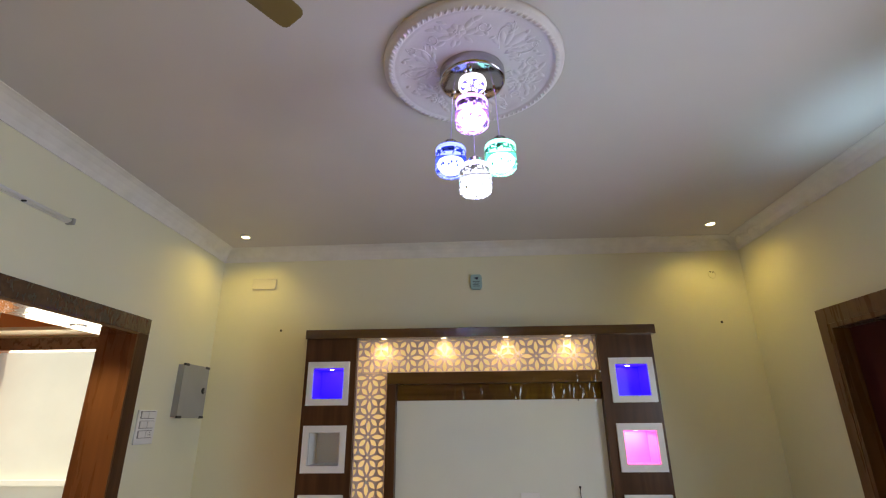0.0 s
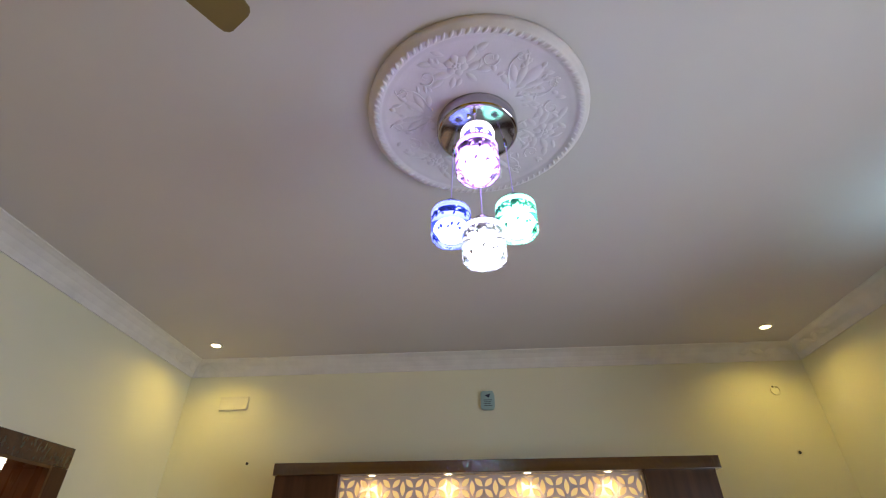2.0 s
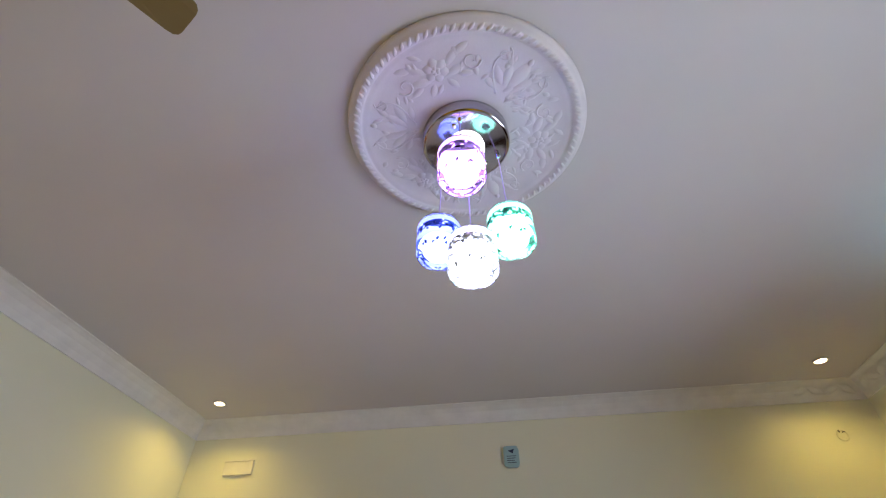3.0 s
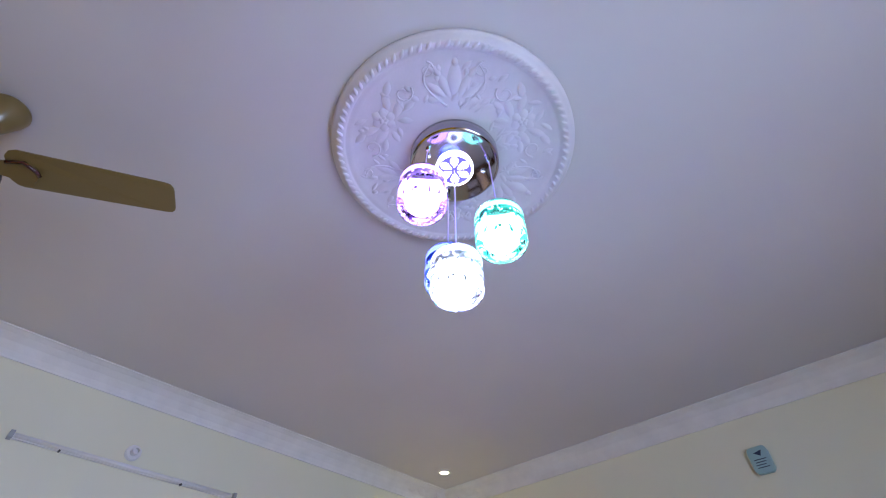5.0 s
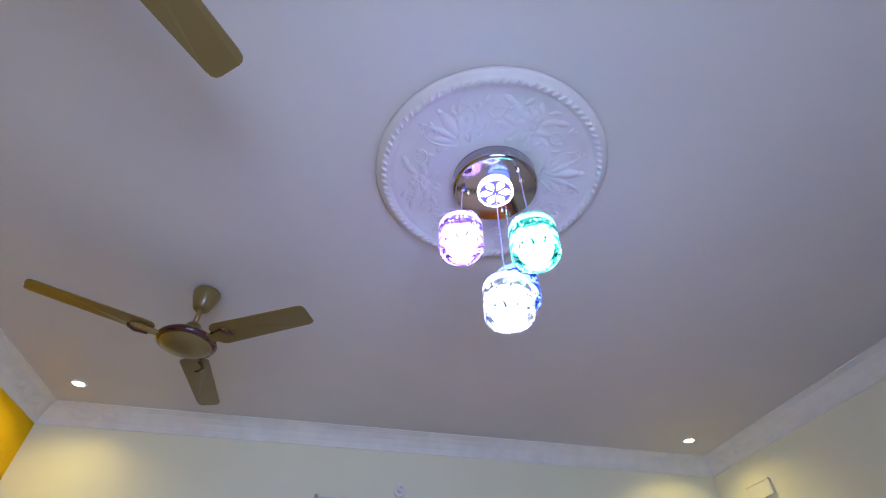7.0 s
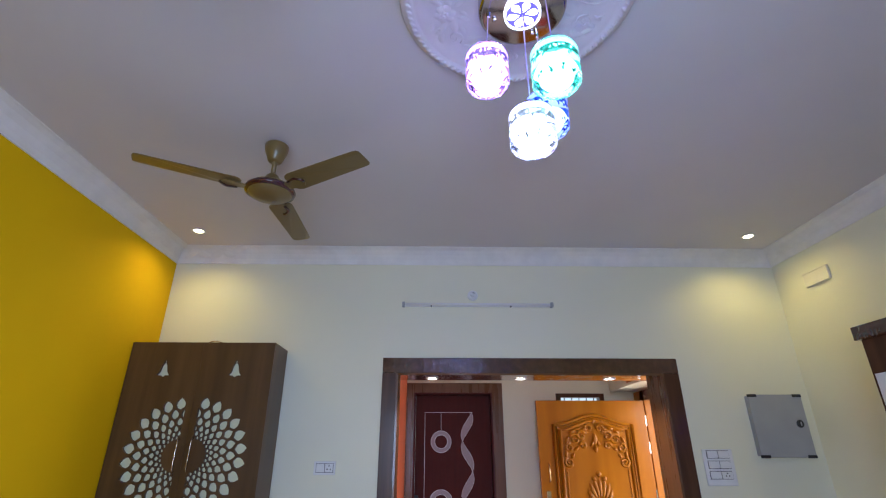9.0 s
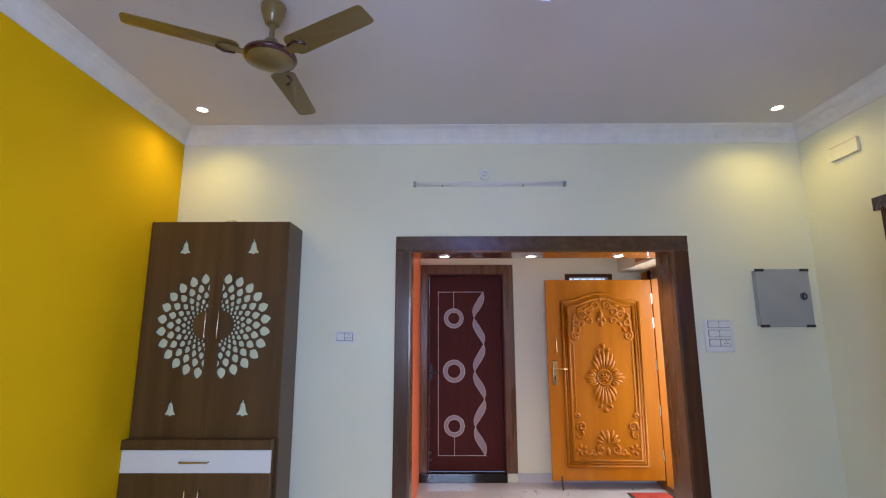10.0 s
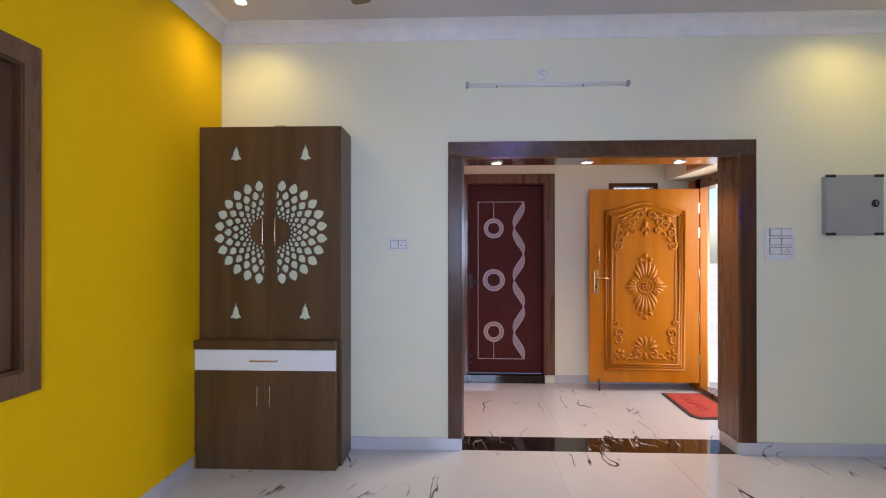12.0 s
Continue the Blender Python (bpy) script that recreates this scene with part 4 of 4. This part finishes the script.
    lathe([(0.05, 0), (0.052, 0.008), (0.057, 0.008), (0.06, 0)], (x1, uc, 1.075), 32, m, "x")
    lathe([(0.016, 0), (0.013, 0.014), (0, 0.018)], (x1, uc, 1.075), 16, m, "x")
    part("carved_rosette_ring", m, TEAK, leaf, smooth=True)
    foot = [(0, 0.50, r90, 0.14, 0.045)]
    for a, ln in ((0.45, 0.12), (0.85, 0.11), (1.25, 0.1)):
        foot.append((math.sin(a) * (0.03 + ln / 2), 0.43 + math.cos(a) * (0.03 + ln / 2), r90 - a, ln, 0.035))
    foot += [(0, 0.36, -r90, 0.09, 0.04), (0.1, 0.345, 0.35, 0.09, 0.03), (0.19, 0.34, -0.5, 0.08, 0.03)]
    foot += [(0.26 + 0.035 * math.cos(k * 1.26), 0.38 + 0.035 * math.sin(k * 1.26), k * 1.26, 0.055, 0.034) for k in range(5)]
    group("carved_foot", [(0.075, 0.38, 0.045, 1.6, 1.4, -1), (0.15, 0.36, 0.03, 3.6, 1.2, 1), (0.255, 0.60, 0.05, -0.6, 1.4, 1), (0.285, 0.52, 0.05, 2.2, 0.7, 1), (0.29, 0.70, 0.025, 0, 1.2, 1)], foot)
    # lock plate, pull and hinges
    ly = y0 + 0.065
    part("lock_plate", box(x1, x1 + 0.008, ly - 0.022, ly + 0.022, 1.0, 1.24, 0.006), BRASS, leaf, "brass lock plate")
    part("lever", tube([(x1 + 0.008, ly, 1.16), (x1 + 0.04, ly, 1.16), (x1 + 0.045, ly + 0.02, 1.162), (x1 + 0.045, ly + 0.12, 1.158)], 0.008), BRASS, leaf, "aged brass lever", True)
    part("key_hole", box(x1 + 0.008, x1 + 0.0095, ly - 0.006, ly + 0.006, 1.05, 1.085), BLACK, leaf)
    part("pull_handle", tube([(x1, ly + 0.018, 1.32), (x1 + 0.025, ly + 0.018, 1.33), (x1 + 0.032, ly + 0.018, 1.4), (x1 + 0.025, ly + 0.018, 1.47), (x1, ly + 0.018, 1.48)], 0.009), BRASS, leaf, "aged brass pull", True)
    part("door_stop", tube([(x1 + 0.012, y0 + 0.09, 0.14), (x1 + 0.014, y0 + 0.09, 0.06), (x1 + 0.02, y0 + 0.095, 0.012)], 0.008), BLACK, leaf, "dark metal door stop", True)
    for z in (1.87, 1.62, 1.2, 0.75, 0.33):
        part("hinge", box(x1 - 0.02, x1 + 0.003, y1 - 0.006, y1 + 0.004, z - 0.05, z + 0.05), CHROME, leaf, "steel hinge")


main_door()

# ventilator over the open door
def ventilator():
    ob = thing_s("window_3", (FX, 3.3, 1.72), "small brown framed ventilator with bars, bright outside", "window")
    part("window_frame", plate([(3.065, 1.705), (3.585, 1.705), (3.585, 2.165), (3.065, 2.165)], [[(3.115, 1.755), (3.535, 1.755), (3.535, 2.125), (3.115, 2.125)]], 0.1, lambda u, v, d: (FX + 0.012 - d, u, v)), DARKWOOD, ob)
    for i in range(5):
        y = 3.17 + i * 0.08
        part("bar", tube([(FX - 0.05, y, 1.755), (FX - 0.05, y, 2.125)], 0.006), GREYSTEEL, ob)


ventilator()

rug = thing("door_mat", (-3.3, 3.6, 0), "red woven door mat with a dark rubber edge", "door mat")
loop = [(-3.66, 3.475), (-3.0, 3.45), (-2.93, 3.5), (-2.93, 3.88), (-3.66, 3.88)]
part("rubber_edge", prism(loop, -0.008, lambda u, v, d: (u, v, 0.002 - d)), RUBBER, rug, "dark rubber edge")
part("woven_top", prism([(-3.315 + (u + 3.315) * 0.93, 3.65 + (v - 3.65) * 0.86) for u, v in loop], -0.006, lambda u, v, d: (u, v, 0.009 - d)), MAT_RED, rug, "red ribbed pile")
for i in range(5):
    part("raised_scroll", tube([(-3.5 + i * 0.09 + 0.03 * math.cos(k * 0.7), 3.64 + 0.05 * math.sin(k * 0.7 + i), 0.0145) for k in range(8)], 0.004, seg=5), MAT_RED, rug)

# ---------------------------------------------------------------- outside the main door
structure("porch_wall", box(-6.5, -1.5, 5.9, 6.1, -0.22, 3.2), PORCHWALL, "sunlit white outer wall across the porch", "wall")
structure("porch_floor", box(-6.5, -1.5, FY1 + 0.2, 5.9, -0.22, -0.06), FLOORM, "pale tiled porch floor", "floor")
structure("porch_ledge", box(-6.5, -1.5, 5.82, 5.898, 0.86, 0.92, 0.004), PORCHWALL, "white projecting ledge on the outer wall", "trim")
structure("porch_pillar", box(-6.3, -5.68, 5.55, 5.88, -0.06, 3.0, 0.01), ORANGE, "orange painted porch pillar", "pillar")

# ---------------------------------------------------------------- ceiling medallion
MC = Vector((0.147, 2.03, ZC))


def medallion():
    ob = thing_s("ceiling_medallion", MC, "round white moulded plaster ceiling rose with leaves and a beaded rim", "ceiling rose")
    R = 0.416
    pr = [(0.0, -0.022), (0.2, -0.022), (0.3, -0.020), (0.345, -0.021), (0.358, -0.027), (0.364, -0.026), (0.368, -0.029), (0.376, -0.034), (0.388, -0.036), (0.397, -0.034), (0.4, -0.028), (0.407, -0.027), (0.412, -0.02), (R, -0.016), (R, 0.0), (0, 0)]
    part("disc", lathe(pr, MC, 96), ROSE, ob, smooth=True)
    me = None
    n = 88
    for i in range(n):
        if me is None:
            bead = bmesh.new()
            lobe((0.0, 0.0), 0.7, 0.034, 0.016, 0.006, lambda u, v, d: (0.385 + u, v, -0.0345 + d), bead, 8)
            first = part("bead", bead, ROSE, None, "", True)
            me = first.data
            first.parent = ob
        else:
            first = new("bead", me)
            first.parent = ob
            first.rotation_euler = (0, 0, 2 * math.pi * i / n)
    m = bmesh.new()
    rnd = random.Random(4)
    for k in range(6):
        a = 2 * math.pi * k / 6 + 0.25
        c, s = math.cos(a), math.sin(a)
        place = lambda u, v, d, c=c, s=s: (MC.x + u * c - v * s, MC.y + u * s + v * c, ZC - 0.021 + 0.7 * d)
        tubeon = lambda pts, r: tube([place(u, v, -0.001) for u, v in pts], r * 0.5, m, 6, lambda t: 1.2 - 0.7 * t)
        if k % 2 == 0:
            for q in range(6):
                b = q * 1.047
                lobe((0.262 + 0.022 * math.cos(b), 0.022 * math.sin(b)), b, 0.046, 0.036, 0.0085, place, m)
            for q in range(5):
                b = q * 1.257
                lobe((0.262 + 0.009 * math.cos(b), 0.009 * math.sin(b)), b, 0.024, 0.02, 0.0120, place, m)
            for sg in (1, -1):
                for cx, cy, an, ln, wd in ((0.24, 0.06, 1.4, 0.08, 0.03), (0.285, 0.062, 0.9, 0.075, 0.028), (0.215, 0.085, 1.9, 0.06, 0.024), (0.3, 0.1, 1.3, 0.06, 0.026), (0.2, 0.035, 2.6, 0.06, 0.026)):
                    lobe((cx, sg * cy), sg * an, ln, wd, 0.0060, place, m)
                tubeon(spiral(0.25, sg * 0.115, 0.032, 2.0 * sg, 1.2, 14, sg), 0.006)
        else:
            lobe((0.27, 0), 0, 0.13, 0.045, 0.0080, place, m)
            lobe((0.325, 0), 0, 0.03, 0.02, 0.0100, place, m)
            for sg in (1, -1):
                for cx, cy, an, ln, wd in ((0.25, 0.03, 0.45, 0.1, 0.03), (0.235, 0.055, 0.9, 0.085, 0.028), (0.2, 0.06, 1.4, 0.07, 0.028), (0.295, 0.055, 0.6, 0.05, 0.022)):
                    lobe((cx, sg * cy), sg * an, ln, wd, 0.0065, place, m)
                tubeon([(0.18 + 0.14 * t, sg * (0.02 + 0.075 * math.sin(2.4 * t))) for t in [i / 10 for i in range(11)]], 0.007)
                tubeon(spiral(0.3, sg * 0.085, 0.026, 0, 1.2, 14, -sg), 0.005)
    for k in range(110):
        a, r = rnd.uniform(0, 6.28), rnd.uniform(0.165, 0.2) if k < 30 else rnd.uniform(0.2, 0.33)
        place = lambda u, v, d: (MC.x + u, MC.y + v, ZC - 0.021 + 0.7 * d)
        lobe((r * math.cos(a), r * math.sin(a)), a + rnd.uniform(-0.9, 0.9), rnd.uniform(0.025, 0.055), rnd.uniform(0.012, 0.022), 0.0055, place, m)
    relief = part("leaf_relief", m, ROSE, ob, "moulded roses and acanthus leaves", True)
    relief["kind"] = "stuff"


medallion()

# ---------------------------------------------------------------- pendant cluster lamp
def chandelier():
    px, py, pz = 0.141, 2.045, ZC - 0.018
    ob = thing("pendant_cluster_lamp", (px, py, pz), "chrome ceiling lamp with four lit coloured crystal glass pendants", "ceiling lamp")
    pl = part("canopy", lathe([(0, 0), (0.148, 0), (0.152, -0.004), (0.152, -0.05), (0.148, -0.057), (0.138, -0.06), (0, -0.06)], (px, py, pz), 64), DARKCHROME, ob, "round polished chrome canopy plate", True)
    zb = pz - 0.06
    ring = part("flower_disc", lathe([(0, 0), (0.06, 0), (0.06, -0.014), (0, -0.014)], (px, py, zb), 40), glow("blue_light_disc", (0.10, 0.08, 1.0), 2.0), ob, "glowing blue disc")
    part("flower_ring", lathe([(0.057, -0.013), (0.059, -0.018), (0.063, -0.018), (0.064, 0), (0.057, 0)], (px, py, zb), 40), glow("white_light_ring", (0.85, 0.9, 1.0), 9), ring, "glowing white ring")
    m = bmesh.new()
    for k in range(6):
        a = k * math.pi / 3 + 0.2
        lobe((0.032 * math.cos(a), 0.032 * math.sin(a)), a, 0.045, 0.028, 0.005, lambda u, v, d: (px + u, py + v, zb - 0.014 + d), m, 14, 0.62)
    part("flower_petals", m, glow("white_light_petals", (0.9, 0.94, 1.0), 10), ring, "six glowing white petals")
    tints = {"clear": (0.95, 0.97, 0.95), "green": (0.58, 0.95, 0.86), "violet": (0.90, 0.80, 0.99), "blue": (0.52, 0.66, 1.0)}
    lights = {"clear": (0.62, 0.66, 1.0), "green": (0.42, 0.95, 0.95), "violet": (0.56, 0.40, 1.0), "blue": (0.32, 0.36, 1.0)}
    for x, y, z, tint in ((0.131, 1.915, 2.667, "violet"), (0.033, 2.125, 2.567, "blue"), (0.258, 2.1, 2.56, "green"), (0.14, 2.045, 2.424, "clear")):
        g = glass(tint + "_crystal", tints[tint])
        h, r = 0.138, 0.071
        at = (x, y, z)
        jar = part("glass_shade", lathe([(0.0, 0.0), (r * 0.8, 0.0), (r * 0.95, 0.006), (r, 0.018), (r, h - 0.022), (r * 0.96, h - 0.008), (r * 0.72, h), (0.0, h), (0.0, h - 0.004), (r * 0.7, h - 0.004), (r * 0.9, h - 0.012), (r * 0.94, h - 0.024), (r * 0.94, 0.02), (r * 0.88, 0.01), (r * 0.76, 0.006), (0.0, 0.006)], at, 40), g, ob, tint + " tinted crystal glass shade, lit", True)
        jar.visible_shadow = False
        core = glow(tint + "_lamp_core", lights[tint], 12)
        part("lamp_core", lathe([(0, 0.018), (r * 0.44, 0.019), (r * 0.6, 0.025), (r * 0.66, 0.037), (r * 0.66, 0.056), (r * 0.6, 0.067), (r * 0.36, 0.073), (0, 0.074)], at, 32), core, jar, "glowing white core", True)
        part("lit_shoulder", lathe([(r * 0.4, h - 0.02), (r * 0.86, h - 0.022), (r * 0.8, h - 0.008), (r * 0.4, h - 0.006)], at, 32), glow(tint + "_shoulder", lights[tint], 4.5), jar, "glowing shoulder ring", True)
        sleeve = mat(tint + "_etched_sleeve", [c ** 3 * 0.55 for c in tints[tint]], 0.12, vary=0.6, scale=55, detail=1.0)
        part("etched_sleeve", lathe([(r * 0.83, 0.084), (r * 0.86, 0.086), (r * 0.86, 0.108), (r * 0.83, 0.11)], at, 40), sleeve, jar, "dark etched band", True)
        sparkle = glow(tint + "_sparkle", lights[tint], 6)
        rnd = random.Random(len(tint) * 7)
        m = bmesh.new()
        for k in range(64):
            a, low = rnd.uniform(0, 2 * math.pi), k % 3 == 0
            c, s = math.cos(a), math.sin(a)
            hh = rnd.uniform(0.012, 0.03) if low else rnd.uniform(0.078, 0.11)
            lobe((0, 0), rnd.uniform(0, 3.1), rnd.uniform(0.008, 0.02), rnd.uniform(0.004, 0.009), 0.002, lambda u, v, d, c=c, s=s, hh=hh: (x + (r * 0.885 - d) * c - u * s, y + (r * 0.885 - d) * s + u * c, z + hh + v), m, 8)
        ob_f = part("crystal_facets", m, sparkle, jar, "sparkling facets")
        ob_f["kind"] = "stuff"
        m = bmesh.new()
        for k in range(44):
            a, low = k * 0.86 + rnd.uniform(-0.1, 0.1), k % 2 == 0
            c, s = math.cos(a), math.sin(a)
            hh = rnd.uniform(0.01, 0.03) if low else rnd.uniform(0.072, 0.086)
            lobe((0, 0), rnd.uniform(1.0, 2.1), rnd.uniform(0.012, 0.024), rnd.uniform(0.005, 0.01), 0.0015, lambda u, v, d, c=c, s=s, hh=hh: (x + (r * 0.89 - d) * c - u * s, y + (r * 0.89 - d) * s + u * c, z + hh + v), m, 8)
        etched = part("etched_leaves", m, sleeve, jar, "dark etched leaf marks")
        etched["kind"] = "stuff"
        part("cap", lathe([(0, h), (0.022, h), (0.023, h + 0.004), (0.014, h + 0.012), (0.027, h + 0.03), (0.024, h + 0.032), (0.006, h + 0.02), (0, h + 0.02)], at, 24), DARKCHROME, jar, "small flared chrome cap", True)
        off = Vector((x - px, y - py))
        off = off.normalized() * 0.118 if off.length > 0.03 else off
        top = (px + off.x, py + off.y, zb)
        part("cord", tube([top, ((top[0] + x) / 2, (top[1] + y) / 2, (zb + z + h) / 2), (x, y, z + h + 0.015)], 0.0022, seg=6), CORD, ob, "thin lilac cord", True)
        if tint != "clear":
            part("cord_grip", lathe([(0, 0), (0.007, 0), (0.007, -0.02), (0, -0.022)], top, 12), CHROME, ob)
    for a in (0.9, 2.6, 4.4):
        part("screw_cap", lathe([(0, 0), (0.007, 0), (0.008, -0.006), (0, -0.012)], (px + 0.1 * math.cos(a), py + 0.1 * math.sin(a), zb), 12), CHROME, ob, smooth=True)


r90 = math.pi / 2
chandelier()

# ---------------------------------------------------------------- ceiling fan
def ceiling_fan():
    cx, cy = -0.772, 0.92
    ob = thing("ceiling_fan", (cx, cy, ZC), "beige three-blade ceiling fan with maroon trim, at rest", "ceiling fan")
    at = (cx, cy, 0)
    zc = ZC - 0.012
    part("canopy", lathe([(0, zc), (0.058, zc), (0.061, zc - 0.008), (0.056, zc - 0.036), (0.036, zc - 0.092), (0.028, zc - 0.1), (0, zc - 0.1)], at, 32), FAN, ob, "bell-shaped beige canopy", True)
    part("rod", tube([(cx, cy, ZC), (cx, cy, 2.85)], 0.012, seg=12), FAN, ob, smooth=True)
    part("lower_cup", lathe([(0, 2.885), (0.02, 2.885), (0.03, 2.875), (0.052, 2.835), (0.056, 2.825), (0, 2.825)], at, 32), FAN, ob, smooth=True)
    part("motor", lathe([(0, 2.83), (0.06, 2.83), (0.1, 2.815), (0.116, 2.795), (0.116, 2.785), (0.0, 2.785)], at, 48), FAN, ob, "round beige motor housing", True)
    part("trim_ring", lathe([(0.108, 2.802), (0.12, 2.798), (0.124, 2.788), (0.12, 2.778), (0.106, 2.774)], at, 48), FANRED, ob, "maroon glossy trim ring", True)
    part("motor_cover", lathe([(0.112, 2.782), (0.1, 2.766), (0.07, 2.754), (0.03, 2.748), (0, 2.747)], at, 48), FAN, ob, "shallow beige motor cover", True)
    for k in range(3):
        a = radians(59 + 120 * k)
        rot = Matrix.Translation((cx, cy, 2.788)) @ Matrix.Rotation(a, 4, "Z") @ Matrix.Rotation(radians(-8), 4, "X")
        m = bmesh.new()
        outl = []
        r0, r1 = 0.142, 0.598
        for s, w in ((r0, 0.04), (r0 + 0.012, 0.056), (r0 + 0.03, 0.062), (r1 - 0.03, 0.053), (r1 - 0.012, 0.05), (r1 - 0.003, 0.041), (r1, 0.03)):
            outl.append((s, w))
        loop = [(s, w) for s, w in outl] + [(s, -w) for s, w in reversed(outl)]
        prism(loop, 0.004, lambda u, v, d: rot @ Vector((u, v, d + 0.006 * (v / 0.06) ** 2)), m)
        bl = part("blade", m, FAN, ob, "flat beige blade with rounded tip")
        m = bmesh.new()
        prism([(0.09, 0.018), (0.16, 0.03), (0.21, 0.034), (0.235, 0.0), (0.21, -0.034), (0.16, -0.03), (0.09, -0.018)], 0.006, lambda u, v, d: rot @ Vector((u, v, d - 0.007)), m)
        part("blade_bracket", m, FAN, bl)
        m = bmesh.new()
        tube([rot @ Vector((0.15, -0.026, -0.008)), rot @ Vector((0.2, -0.036, -0.01)), rot @ Vector((0.228, -0.012, -0.01)), rot @ Vector((0.232, 0.004, -0.009))], 0.006, m, 8)
        part("bracket_trim", m, FANRED, bl, "maroon edge on the bracket", True)


    return ob


fan = ceiling_fan()
fan["group"] = "ceiling fans"
copy_thing(fan, pose(1.0, 0.87, ZC, 0, 0, -37))

# ---------------------------------------------------------------- floor tiles
tile_meshes = {}


def tile(x0, x1, y0, y1):
    key = (round(x1 - x0, 3), round(y1 - y0, 3))
    g = 0.0006
    if key not in tile_meshes:
        m = box(g, key[0] - g, g, key[1] - g, -0.012, 0.0)
        me = bpy.data.meshes.new("tile")
        bmesh.ops.recalc_face_normals(m, faces=m.faces)
        m.to_mesh(me)
        m.free()
        me.materials.append(FLOORM)
        tile_meshes[key] = me
    ob = new("tile", tile_meshes[key])
    ob.location = (x0, y0, 0)
    ob.parent = floor


def lay(xa, xb, ya, yb, sx=0.8, sy=0.8):
    x = xa
    while x < xb - 1e-6:
        y = ya
        while y < yb - 1e-6:
            tile(x, min(x + sx, xb), y, min(y + sy, yb))
            y += sy
        x += sx


lay(X0 - 0.005, X1, Y0, Y1)
lay(FX, X0 - T - 0.02, FY0, FY1)
lay(X0 - T - 0.02, X0 - 0.005, 1.0, OPY[0])
lay(X0 - T - 0.02, X0 - 0.005, OPY[1], 4.0)
